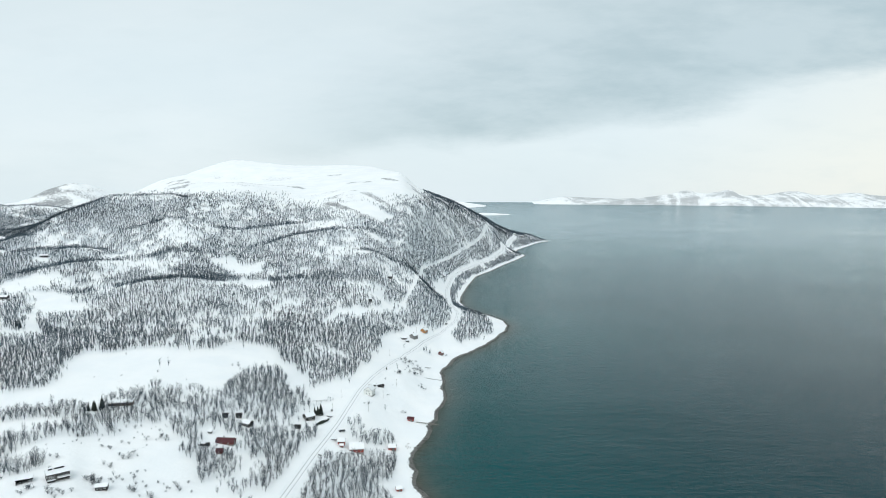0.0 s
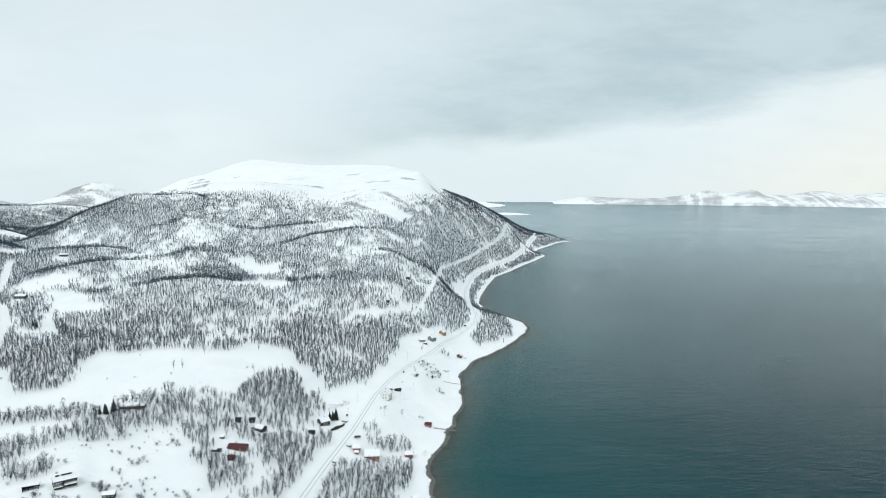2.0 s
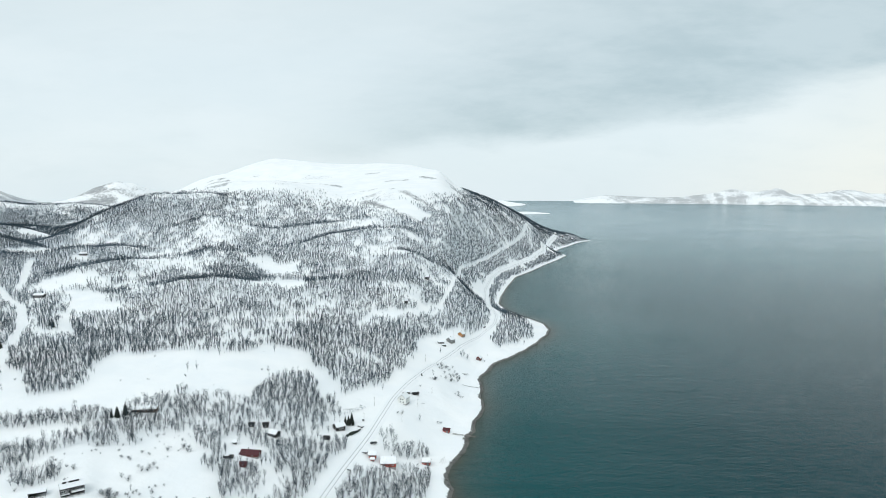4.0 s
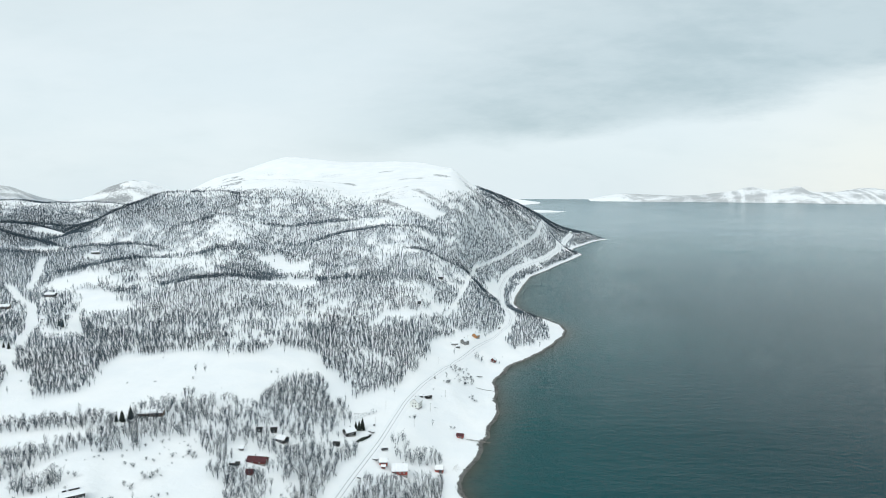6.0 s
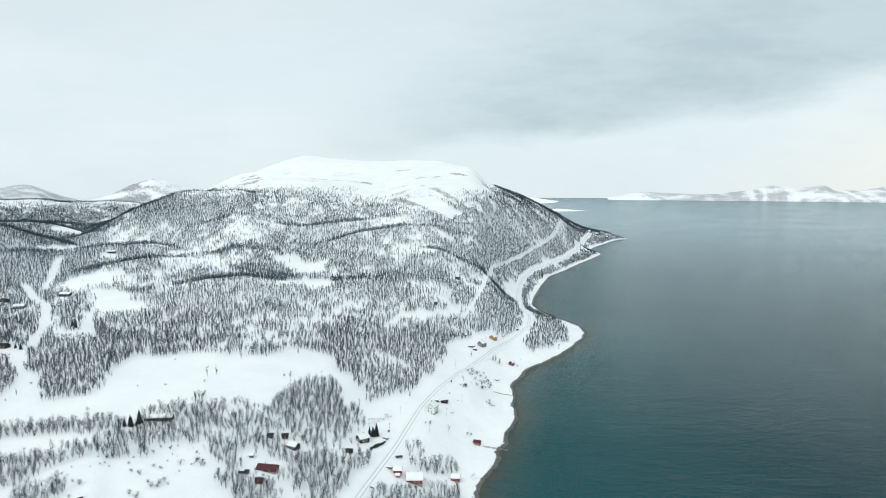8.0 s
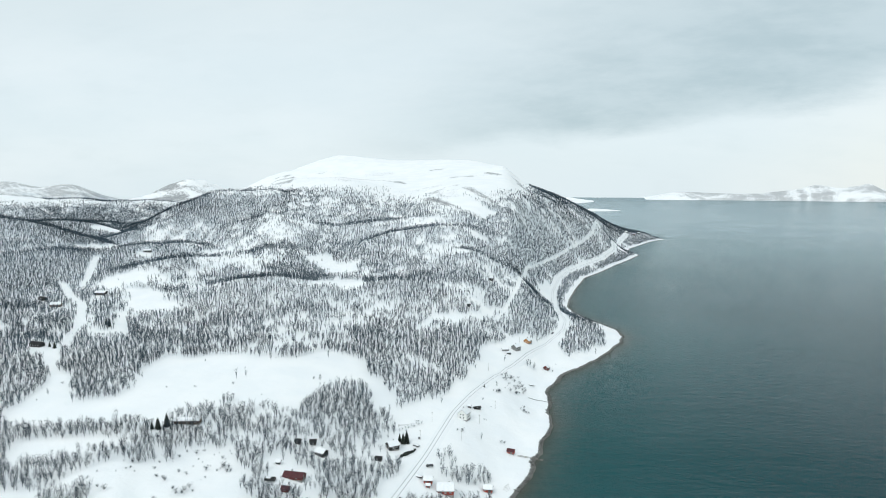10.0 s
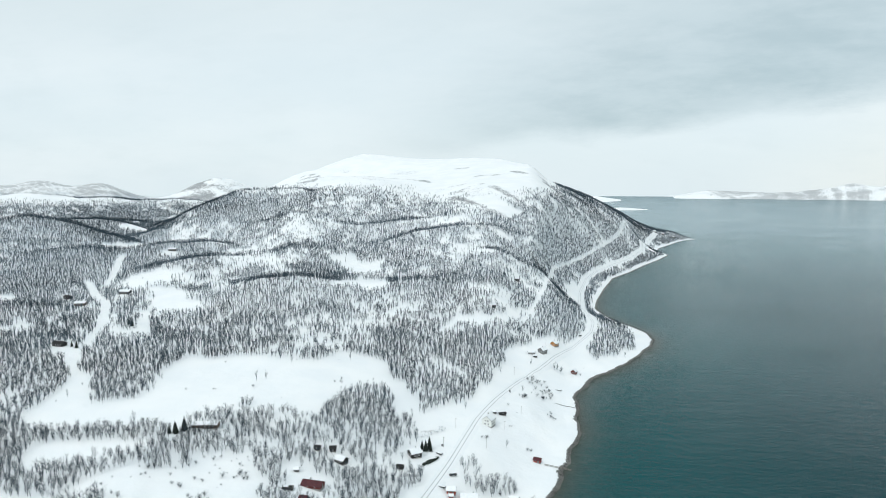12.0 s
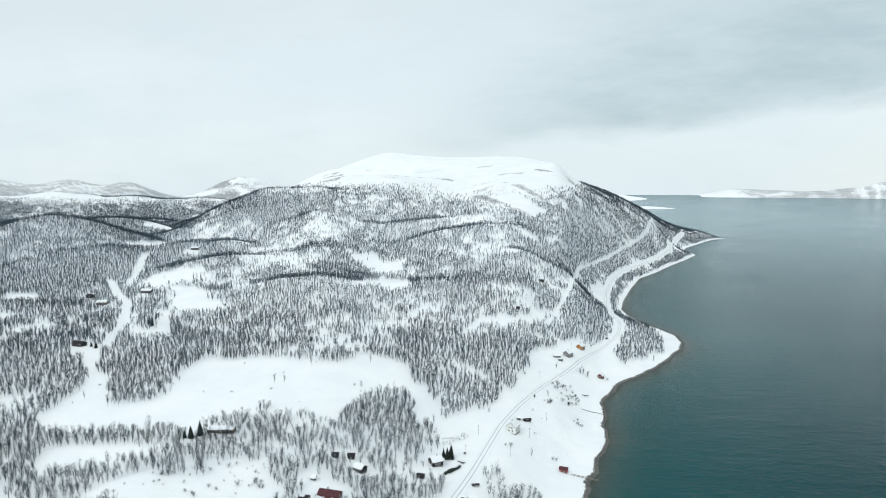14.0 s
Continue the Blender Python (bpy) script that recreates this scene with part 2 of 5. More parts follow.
def window_glass():
    m, t, p, at = material("window_glass", 0.06)
    t.links.new(mix(t, noise_of(t, at, 3.0), (0.012, 0.016, 0.02), (0.035, 0.042, 0.05)), p.inputs["Base Color"])
    p.inputs["IOR"].default_value = 1.5
    return m


GLASS = window_glass()


# ---- shape of the land ----
LATTICE = np.random.RandomState(7).rand(256, 256)


def value_noise(x, y, size, shift=0.0):
    """Smooth noise from 0 to 1 with lumps of about the given size in metres."""
    u, v = np.asarray(x) / size + 31.7 + shift * 3.1, np.asarray(y) / size + 17.3 + shift * 7.7
    i, j = np.floor(u).astype(int), np.floor(v).astype(int)
    a, b = u - i, v - j
    a, b = a * a * (3 - 2 * a), b * b * (3 - 2 * b)
    at = lambda p, q: LATTICE[p % 256, q % 256]
    return (at(i, j) * (1 - a) + at(i + 1, j) * a) * (1 - b) + (at(i, j + 1) * (1 - a) + at(i + 1, j + 1) * a) * b


def fbm(x, y, size, octaves=4, shift=0.0):
    total, weight = 0.0, 0.0
    for n in range(octaves):
        total = total + value_noise(x, y, size / 2**n, shift + n) / 2**n
        weight += 1 / 2**n
    return total / weight


def smooth(a, b, x):
    u = np.clip((x - a) / (b - a), 0, 1)
    return u * u * (3 - 2 * u)


def ease_curve(xs, ys, x):
    """A curve through the points without overshoot; ys may hold one array a point."""
    xs = np.asarray(xs, float)
    ys = [np.asarray(v, float) for v in ys]
    k = np.clip(np.searchsorted(xs, x, side="right") - 1, 0, len(xs) - 2)
    h = np.diff(xs)
    slope = [(ys[n + 1] - ys[n]) / h[n] for n in range(len(h))]
    tang = [slope[0]]
    for n in range(1, len(h)):
        p = slope[n - 1] * slope[n]
        tang.append(np.where(p > 0, 2 * p / np.where(p > 0, slope[n - 1] + slope[n], 1), 0.0))
    tang.append(slope[-1])
    x = np.clip(x, xs[0], xs[-1])
    out = np.zeros(np.shape(x))
    for n in range(len(h)):
        t = (x - xs[n]) / h[n]
        v = (2 * t**3 - 3 * t**2 + 1) * ys[n] + (t**3 - 2 * t**2 + t) * h[n] * tang[n]
        v = v + (-2 * t**3 + 3 * t**2) * ys[n + 1] + (t**3 - t**2) * h[n] * tang[n + 1]
        out = np.where(k == n, v, out)
    return out


# The shoreline, from south of the camera northwards to the cape and round behind the mountain.
SHORE = [(-8, 371), (-14, 388), (-17, 407), (-21, 428), (-15, 449), (-11, 470), (-7, 500), (-4, 526), (3, 556), (1, 596), (0, 634), (10, 676), (25, 701), (42, 729), (64, 774), (83, 823), (88, 854), (84, 888), (69, 920), (50, 953), (38, 984), (31, 1033), (36, 1117), (50, 1215), (69, 1331), (106, 1422), (143, 1531), (185, 1640), (222, 1748), (218, 1789), (205, 1827), (219, 1912), (261, 2017), (296, 2110), (326, 2172)]
LEE_SHORE = [(366, 2224), (322, 2296), (210, 2450), (84, 2660), (-140, 3220), (-420, 4060), (-630, 5040), (-840, 7280)]
COAST = [(98, -1300), (56, -420), (28, 0), (3, 210)] + SHORE + LEE_SHORE
RANGES = (0, 280, 420, 560, 700, 840, 1050, 1260, 1470, 1610, 1820, 2170, 2660, 3640)
# Height of the land along rays from the south: bearing in degrees, then one height for each range.
SECTIONS = []


def section(bearing, *heights):
    SECTIONS.append((bearing, heights))


section(-60, 5, 31, 42, 50, 58, 64, 70, 74, 76, 80, 88, 92, 84, 60)
section(-48, 5, 28, 39, 48, 58, 64, 68, 72, 74, 78, 86, 90, 84, 60)
section(-42, 5, 28, 36, 42, 53, 60, 66, 68, 70, 76, 84, 90, 84, 60)
section(-36, 5, 31, 36, 42, 54, 60, 62, 62, 64, 72, 82, 88, 82, 60)
section(-32, 5, 32, 38, 41, 51, 58, 60, 58, 60, 66, 78, 86, 80, 56)
section(-30.6, 5, 31, 38, 41, 50, 58, 62, 64, 62, 66, 76, 88, 84, 56)
section(-29, 5, 28, 36, 41, 48, 58, 64, 70, 70, 74, 82, 96, 92, 60)
section(-27, 5, 25, 35, 41, 46, 59, 70, 88, 98, 98, 100, 120, 120, 80)
section(-24.5, 5, 23, 33, 41, 46, 61, 78, 106, 130, 138, 140, 165, 165, 110)
section(-22, 5, 21, 31, 41, 45, 63, 86, 121, 150, 163, 168, 206, 204, 150)
section(-17, 5, 17, 25, 36, 42, 57, 70, 115, 165, 187, 181, 260, 266, 210)
section(-12, 5, 11, 18, 25, 38, 60, 88, 118, 151, 171, 199, 251, 252, 210)
section(-7, 5, 7, 11, 18, 31, 60, 98, 136, 175, 189, 217, 253, 241, 168)
section(-4, 5, 4, 8, 11, 20, 42, 80, 124, 171, 193, 221, 228, 182, 84)
section(-2, 5, 4, 8, 11, 17, 34, 64, 112, 151, 168, 178, 165, 140, 56)
section(0, 5, 3, 4, 6, 8, 17, 29, 48, 109, 144, 151, 132, 98, 28)
section(3, 5, 3, 4, 6, 7, 11, 17, 28, 53, 78, 106, 92, 42, 14)
section(6, 5, 3, 4, 6, 7, 11, 17, 21, 28, 31, 35, 31, 14, 7)
section(10, 5, 3, 4, 6, 7, 11, 14, 17, 20, 20, 20, 14, 7, 7)
# Knolls: place, height, half-lengths along and across, turn in degrees.
KNOLLS = [
    (-302, 769, 14, 133, 63, 21), (-924, 1036, 20, 182, 84, 42), (-655, 839, 11, 168, 56, 38), (-497, 878, 10, 84, 49, 29),
    (-224, 1068, 15, 98, 56, 12), (-84, 966, 10, 56, 35, 0), (-308, 1148, 10, 112, 49, 15), (-28, 896, 4, 42, 25, -50),
]
# Long crests: the line of each with its height, and how steeply it falls in front and behind.
RIDGES = [
    ([(-1425, 2106, 122), (-1395, 2150, 129), (-1377, 2186, 138), (-1343, 2231, 160), (-1323, 2267, 178), (-1301, 2303, 192), (-1285, 2358, 194), (-1267, 2436, 177), (-1230, 2455, 143)], 0.62, 0.5, 12),
    ([(-1632, 1510, 133), (-1582, 1565, 138), (-1544, 1619, 140), (-1519, 1672, 147), (-1492, 1725, 141), (-1456, 1770, 130), (-1386, 1816, 134), (-1331, 1833, 127), (-1269, 1855, 125), (-1204, 1887, 128), (-1170, 1910, 124), (-1129, 1936, 116)], 0.26, 0.22, 60),
    ([(-834, 797, 99), (-822, 855, 111), (-818, 889, 118), (-819, 916, 126), (-806, 928, 129), (-790, 944, 126), (-770, 949, 120), (-726, 960, 104), (-690, 964, 91)], 0.34, 0.5, 25),
    ([(-1016, 1184, 90), (-1011, 1216, 99), (-984, 1240, 106), (-957, 1263, 104), (-924, 1263, 101), (-894, 1261, 92), (-867, 1256, 85)], 0.30, 0.45, 25),
    ([(-764, 1071, 76), (-747, 1109, 87), (-728, 1147, 95), (-712, 1194, 99), (-702, 1236, 109), (-689, 1255, 122), (-661, 1283, 149), (-635, 1297, 163), (-594, 1306, 164), (-554, 1325, 165)], 0.46, 0.55, 30),
    ([(-690, 777, 79), (-687, 800, 82), (-678, 829, 88), (-670, 850, 90), (-655, 863, 90), (-634, 881, 85), (-623, 902, 84), (-612, 923, 84), (-604, 941, 87), (-595, 959, 88), (-583, 991, 85), (-573, 1022, 86)], 0.26, 0.45, 20),
    ([(-493, 831, 76), (-484, 861, 80), (-471, 880, 80), (-452, 891, 79), (-438, 887, 73)], 0.2, 0.3, 20),
    ([(-678, 1610, 173), (-643, 1647, 184), (-621, 1666, 190), (-569, 1685, 195), (-527, 1689, 193), (-451, 1680, 184), (-401, 1652, 169), (-344, 1614, 153)], 0.4, 0.3, 30),
]
SEA_FAR, SEA_END, FAR_SHORE = 4950.0, 4700.0, 4640.0


def inland(x, y):
    """Distance from the shoreline, positive on land."""
    x, y = np.asarray(x, float), np.asarray(y, float)
    best, side = np.full(x.shape, 1e9), np.ones(x.shape)
    for (ax, ay), (bx, by) in zip(COAST, COAST[1:]):
        dx, dy = bx - ax, by - ay
        t = np.clip(((x - ax) * dx + (y - ay) * dy) / (dx * dx + dy * dy), 0, 1)
        d = np.hypot(x - ax - t * dx, y - ay - t * dy)
        cross = dx * (y - ay) - dy * (x - ax)
        side = np.where(d < best - 1e-6, np.sign(cross), side)
        best = np.minimum(best, d)
    # even-odd test of the closed land outline
    ring = COAST + [(-9000, 9000), (-9000, -1300)]
    inside = np.zeros(x.shape, bool)
    for (ax, ay), (bx, by) in zip(ring, ring[1:] + ring[:1]):
        if ay != by:
            hit = ((ay > y) != (by > y)) & (x < (bx - ax) * (y - ay) / (by - ay) + ax)
            inside ^= hit
    return np.where(inside, best, -best)


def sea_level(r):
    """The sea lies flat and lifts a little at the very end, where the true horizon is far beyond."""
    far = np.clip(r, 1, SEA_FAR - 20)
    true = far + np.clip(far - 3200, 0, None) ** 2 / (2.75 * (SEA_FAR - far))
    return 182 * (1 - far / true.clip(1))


def hump(v, centre, half, top):
    return top * np.exp(-(((v - centre) / half) ** 2))


def crest_height(line, front, back, round_off, x, y):
    """Height of a long crest: it falls away on both sides of its line, rounded on top."""
    best = np.full(np.shape(x), -1e9)
    for (ax, ay, az), (bx, by, bz) in zip(line, line[1:]):
        dx, dy = bx - ax, by - ay
        t = np.clip(((x - ax) * dx + (y - ay) * dy) / (dx * dx + dy * dy), 0, 1)
        d = np.hypot(x - ax - t * dx, y - ay - t * dy)
        side = (dx * (y - ay) - dy * (x - ax)) / math.hypot(dx, dy)
        fall = 0.5 * (front + back) + 0.5 * (back - front) * np.clip(side / np.maximum(d, 20), -1, 1)
        best = np.maximum(best, az + t * (bz - az) - fall * (np.sqrt(d**2 + round_off**2) - round_off))
    return best


def soft_rise(v, k=5.0):
    """Like max(v, 0), with a rounded foot."""
    return 0.5 * (v + np.sqrt(v * v + k * k))


def ground_height(x, y):
    x, y = np.asarray(x, float), np.asarray(y, float)
    r, bearing = np.hypot(x, y), np.degrees(np.arctan2(x, y))
    columns = [ease_curve(RANGES, h, r) for _, h in SECTIONS]
    land = ease_curve([b for b, _ in SECTIONS], columns, np.clip(bearing, -60, 10))
    lumps, west = smooth(210, 1260, r) * (1 - 0.45 * smooth(-20, -14, bearing)), smooth(-24, -30, bearing) * smooth(500, 900, r) * smooth(1900, 1600, r)
    land = land + (fbm(x, y, 126, 4) - 0.5) * (4 + 18 * lumps) + (fbm(x, y, 364, 3, 5) - 0.5) * 22 * lumps
    land = land + (fbm(x, y, 230, 3, 8) - 0.5) * 34 * west
    for kx, ky, top, along, across, turn in KNOLLS:
        c, s = math.cos(math.radians(turn)), math.sin(math.radians(turn))
        u, v = (x - kx) * c + (y - ky) * s, -(x - kx) * s + (y - ky) * c
        v = np.where(v > 0, v * 2.0, v)
        land = land + top * np.exp(-((u / along) ** 2) - (v / across) ** 2)
    for line, front, back, round_off in RIDGES:
        land = np.maximum(land, 0) + soft_rise(crest_height(line, front, back, round_off, x, y) + (fbm(x, y, 90, 3, 14) - 0.5) * 9 - np.maximum(land, 0))
    s = inland(x, y)
    s = s + (fbm(x, y, 56, 2, 9) - 0.5) * 10 * smooth(280, 700, r) * smooth(1300, 800, r) + (fbm(x, y, 16, 3, 3) - 0.5) * 6 * smooth(1050, 650, r)
    shore = np.where(s < 0, 0.16 * s, np.where(s < 14, 0.14 * s, 2.0 + 0.22 * (s - 14) + 0.0086 * (s - 14) ** 2))
    k = 3.5
    h = np.where(s < 8, np.minimum(shore, 0.14 * s), -k * np.log(np.exp(-np.clip(land, -20, 400) / k) + np.exp(-np.clip(shore, -20, 400) / k)))
    h = np.where(s > 8, np.maximum(h, 0.9 + 0.02 * np.minimum(s, 60)), np.maximum(h, -4.0))
    # far land: hills in the west, the opposite shore of the fjord, an islet
    west = smooth(2660, 3500, r) * smooth(-33.5, -36.5, bearing)
    crest = 92 + hump(bearing, -37.9, 1.7, 72) + hump(bearing, -41.8, 2.4, 86) + hump(bearing, -46.5, 2.2, 88) + hump(bearing, -52, 3, 70)
    crest = (crest + 30 * (fbm(x, y, 600, 4, 2) - 0.5)) * (0.55 + 0.45 * smooth(3500, 4200, r))
    h = h * (1 - west) + west * crest
    sea = sea_level(np.minimum(r, SEA_END))
    rough = fbm(x, y, 220, 5, 4)
    tops = ease_curve((7, 8.1, 10.5, 12.8, 15.1, 16.5, 18.2, 20, 21.7, 23.4, 24.4, 25.8, 27.7, 29.6, 31.4, 33.8, 40, 60), (0, 2, 33, 26, 19, 28, 52, 76, 54, 82, 52, 56, 75, 51, 63, 50, 66, 60), bearing)
    gully = np.abs(fbm(x + 0.5 * r, y - 0.4 * r, 130, 3, 61) - 0.5)
    tall = 3 + tops * (0.72 + 0.5 * rough) - 40 * gully * smooth(10, 40, tops)
    lee = smooth(6.4, 9, bearing) * smooth(75, 60, bearing)
    shore_far = -5 + np.clip((r - FAR_SHORE) / 200, 0, 1) ** 0.8 * lee * tall + 9 * smooth(FAR_SHORE - 10, FAR_SHORE + 12, r) * lee
    islet = 17 * np.exp(-(((x - 255) / 150) ** 2) - ((y - 4060) / 55) ** 2) * (0.6 + 0.8 * rough) - 5
    spit = 36 * np.exp(-(((x - 90) / 150) ** 2) - ((y - 4570) / 55) ** 2) * (0.5 + rough) - 5
    far_sea = np.maximum(np.maximum(shore_far, islet), spit)
    out = smooth(3220, 3500, r) * smooth(-6, -2, bearing)
    return np.where(out > 0, h * (1 - out) + out * (far_sea + sea), h + sea * (1 - west) * smooth(-7, -4, bearing))


# ---- woods, clearings and roads, in plan ----
OPEN = []
OPEN.append([(-304, 517), (-305, 552), (-232, 550), (-171, 568), (-145, 556), (-138, 546), (-151, 535), (-157, 507), (-158, 468),
    (-161, 454), (-171, 474), (-189, 464), (-206, 452), (-213, 437), (-231, 414), (-287, 415), (-304, 441), (-285, 448),
    (-273, 468)])
OPEN.append([(-254, 366), (-238, 372), (-233, 387), (-260, 390), (-269, 389)])
OPEN.append([(-237, 340), (-212, 366), (-200, 388), (-184, 399), (-166, 389), (-152, 365), (-139, 361), (-129, 339), (-115, 324),
    (-89, 273), (-176, 249), (-255, 290), (-287, 328)])
OPEN.append([(-93, 333), (-86, 398), (-82, 421), (-85, 429), (-100, 437), (-94, 480), (-104, 496), (-98, 521), (-78, 542),
    (-73, 563), (-65, 646), (-58, 691), (-43, 745), (-9, 774), (-46, 627), (-66, 527), (-79, 400), (-85, 337),
    (-80, 295), (-99, 288)])
OPEN.append([(-85, 337), (-79, 400), (-66, 527), (-46, 627), (-9, 764), (11, 808), (31, 767), (61, 805), (78, 931),
    (90, 857), (64, 762), (13, 673), (2, 581), (-2, 527), (-13, 450), (-16, 408), (-7, 372), (-1, 314),
    (-87, 283)])
OPEN.append([(-147, 554), (-136, 548), (-104, 496), (-101, 513), (-120, 538), (-132, 561)])
OPEN.append([(-284, 765), (-243, 792), (-231, 865), (-208, 789), (-225, 766), (-239, 770)])
OPEN.append([(-332, 965), (-315, 990), (-296, 943), (-268, 944), (-245, 902), (-261, 878), (-305, 919)])
OPEN.append([(-519, 766), (-507, 810), (-495, 832), (-476, 804), (-470, 776), (-483, 760), (-505, 743)])
OPEN.append([(-465, 741), (-445, 762), (-392, 701), (-367, 689), (-397, 668), (-422, 676)])
OPEN.append([(-394, 588), (-384, 618), (-364, 589), (-379, 568)])
OPEN.append([(-131, 674), (-102, 719), (-45, 806), (-44, 800), (-91, 729), (-116, 688)])
OPEN.append([(-118, 603), (-102, 601), (-93, 576), (-106, 583)])
OPEN.append([(-24, 942), (-9, 1135), (8, 1176), (7, 1018), (-7, 923), (-19, 935)])
OPEN.append([(-235, 1418), (-164, 1327), (-90, 1251), (-53, 1257), (-95, 1172), (-151, 1225)])
OPEN.append([(-620, 663), (-586, 679), (-567, 653), (-591, 636)])
OPEN.append([(-497, 547), (-495, 580), (-490, 597), (-473, 574), (-478, 545)])
OPEN.append([(-551, 598), (-531, 603), (-527, 593), (-536, 584)])
OPEN.append([(-397, 595), (-389, 615), (-359, 584), (-378, 569)])
OPEN.append([(-404, 526), (-386, 528), (-360, 497), (-356, 483), (-384, 491)])
OPEN.append([(-512, 760), (-494, 803), (-481, 817), (-468, 793), (-482, 754)])
OPEN.append([(-358, 485), (-352, 515), (-305, 506), (-274, 475), (-291, 458), (-305, 449), (-303, 423), (-318, 409), (-330, 418),
    (-335, 449)])
OPEN.append([(-283, 381), (-246, 386), (-240, 381), (-274, 371), (-291, 374)])
OPEN.append([(-226, 347), (-221, 363), (-217, 371), (-200, 379), (-191, 372), (-174, 403), (-154, 371), (-152, 328), (-211, 304)])
OPEN.append([(-198, 563), (-191, 594), (-150, 586), (-113, 509), (-113, 491), (-122, 503), (-148, 548), (-179, 560)])
OPEN.append([(-122, 608), (-107, 614), (-88, 590), (-93, 578), (-110, 591)])
OPEN.append([(-346, 570), (-307, 540), (-322, 561), (-344, 583)])
GROVES = []
GROVES.append([(-82, 386), (-78, 398), (-65, 400), (-32, 429), (-28, 399), (-43, 374), (-30, 365), (-24, 321), (-87, 292),
    (-81, 359)])
GROVES.append([(-74, 442), (-71, 454), (-60, 462), (-56, 449), (-48, 456), (-38, 456), (-35, 445), (-46, 432), (-62, 429), (-70, 428)])
GROVES.append([(5, 764), (18, 806), (25, 868), (40, 878), (57, 855), (67, 840), (63, 816), (46, 776), (22, 745), (14, 747)])
GROVES.append([(-23, 678), (-13, 694), (-13, 679)])
DENSE = []
DENSE.append([(-38, 895), (9, 875), (3, 828), (-43, 833)])
DENSE.append([(-328, 1126), (-270, 1122), (-166, 955), (-146, 927), (-198, 962), (-280, 1087), (-320, 1098)])
DENSE.append([(-178, 920), (-102, 880), (-48, 876), (-62, 847), (-131, 823)])
DENSE.append([(-116, 466), (-137, 468), (-123, 433), (-104, 445)])
DENSE.append([(-118, 1025), (-78, 1536), (-57, 1693), (116, 1777), (94, 1657), (19, 1392), (-38, 1129), (-51, 851), (-77, 859)])
DENSE.append([(-30, 1102), (19, 1360), (108, 1658), (144, 1908), (210, 2105), (158, 1762), (18, 1293), (-14, 1135), (-29, 946)])
DENSE.append([(151, 1931), (225, 2168), (312, 2187), (262, 2088), (189, 1898), (145, 1661), (142, 1713)])
DENSE.append([(23, 1260), (113, 1526), (203, 1797), (212, 1783), (108, 1454), (62, 1325), (32, 1087), (21, 1105)])
DENSE.append([(-421, 476), (-439, 524), (-382, 502), (-337, 456), (-346, 429), (-352, 411)])
DENSE.append([(-295, 358), (-286, 369), (-264, 364), (-236, 366), (-243, 355), (-262, 341), (-269, 334)])
DENSE.append([(-317, 401), (-302, 405), (-238, 412), (-224, 398), (-256, 389), (-294, 380)])
THICK = []
THICK.append([(-225, 945), (-194, 943), (-144, 919), (-93, 909), (-81, 890), (-53, 877), (-59, 860), (-93, 844), (-139, 848), (-183, 896)])
THICK.append([(13, 1000), (25, 974), (52, 861), (63, 840), (55, 824), (34, 845), (20, 898)])
THICK.append([(-361, 741), (-325, 751), (-295, 757), (-270, 757), (-273, 741), (-305, 731), (-341, 714)])
THICK.append([(-798, 859), (-814, 910), (-793, 915), (-772, 951), (-727, 962), (-719, 928), (-754, 904), (-781, 881), (-775, 845)])
THICK.append([(-670, 757), (-671, 821), (-642, 848), (-605, 878), (-580, 938), (-553, 990), (-536, 933), (-575, 885), (-611, 820), (-653, 791)])
THICK.append([(-157, 910), (-128, 904), (-81, 891), (-51, 876), (-52, 847), (-85, 831), (-142, 830)])
THICK.append([(-380, 519), (-354, 575), (-305, 540), (-296, 517), (-299, 498), (-280, 463), (-297, 447), (-324, 464), (-351, 487)])
THICK.append([(-477, 529), (-426, 532), (-379, 503), (-338, 460), (-330, 430), (-360, 444), (-387, 444)])
THICK.append([(-477, 529), (-469, 554), (-416, 533), (-382, 502), (-380, 483), (-367, 451), (-379, 436)])
THICK.append([(-355, 492), (-368, 547), (-360, 583), (-309, 613), (-269, 552), (-313, 538), (-352, 515)])
THICK.append([(-45, 803), (-44, 881), (-36, 931), (-3, 994), (1, 859), (-4, 816)])
THICK.append([(17, 1118), (25, 1270), (39, 1313), (27, 1100)])
THICK.append([(94, 1455), (173, 1686), (250, 1938), (238, 1807), (130, 1495)])
THICK.append([(-154, 596), (-140, 615), (-119, 607), (-89, 589), (-72, 559), (-84, 539), (-109, 540), (-129, 554)])
THICK.append([(214, 2225), (316, 2717), (353, 2177), (292, 2084), (190, 1985)])
THICK.append([(-52, 1044), (-5, 1345), (78, 1571), (63, 1493), (-22, 1165)])
RIDGE_LINES = []
for crest in (RIDGES[2], RIDGES[5], RIDGES[6]):
    RIDGE_LINES.append([(x, y - 6) for x, y, _ in crest[0]])
ROCK_BANDS = []
ROCK_BANDS.append([(x, y) for x, y, _ in RIDGES[7][0]])
ROCK_BANDS.append([(x, y) for x, y, _ in RIDGES[0][0][2:7]])
ROCK_BANDS.append([(-766, 1831), (-748, 1846), (-703, 1836)])
ROCK_BANDS.append([(-823, 1985), (-748, 1888), (-736, 1870)])
ROCK_BANDS.append([(-681, 1568), (-676, 1589), (-635, 1628)])
ROCK_BANDS.append([(-1345, 2165), (-1311, 2194), (-1284, 2235), (-1264, 2274)])
ROCK_BANDS.append([(-1290, 2193), (-1267, 2241), (-1245, 2284)])
ROCK_BANDS.append([(-82, 1676), (-31, 1516), (18, 1543), (86, 1664)])
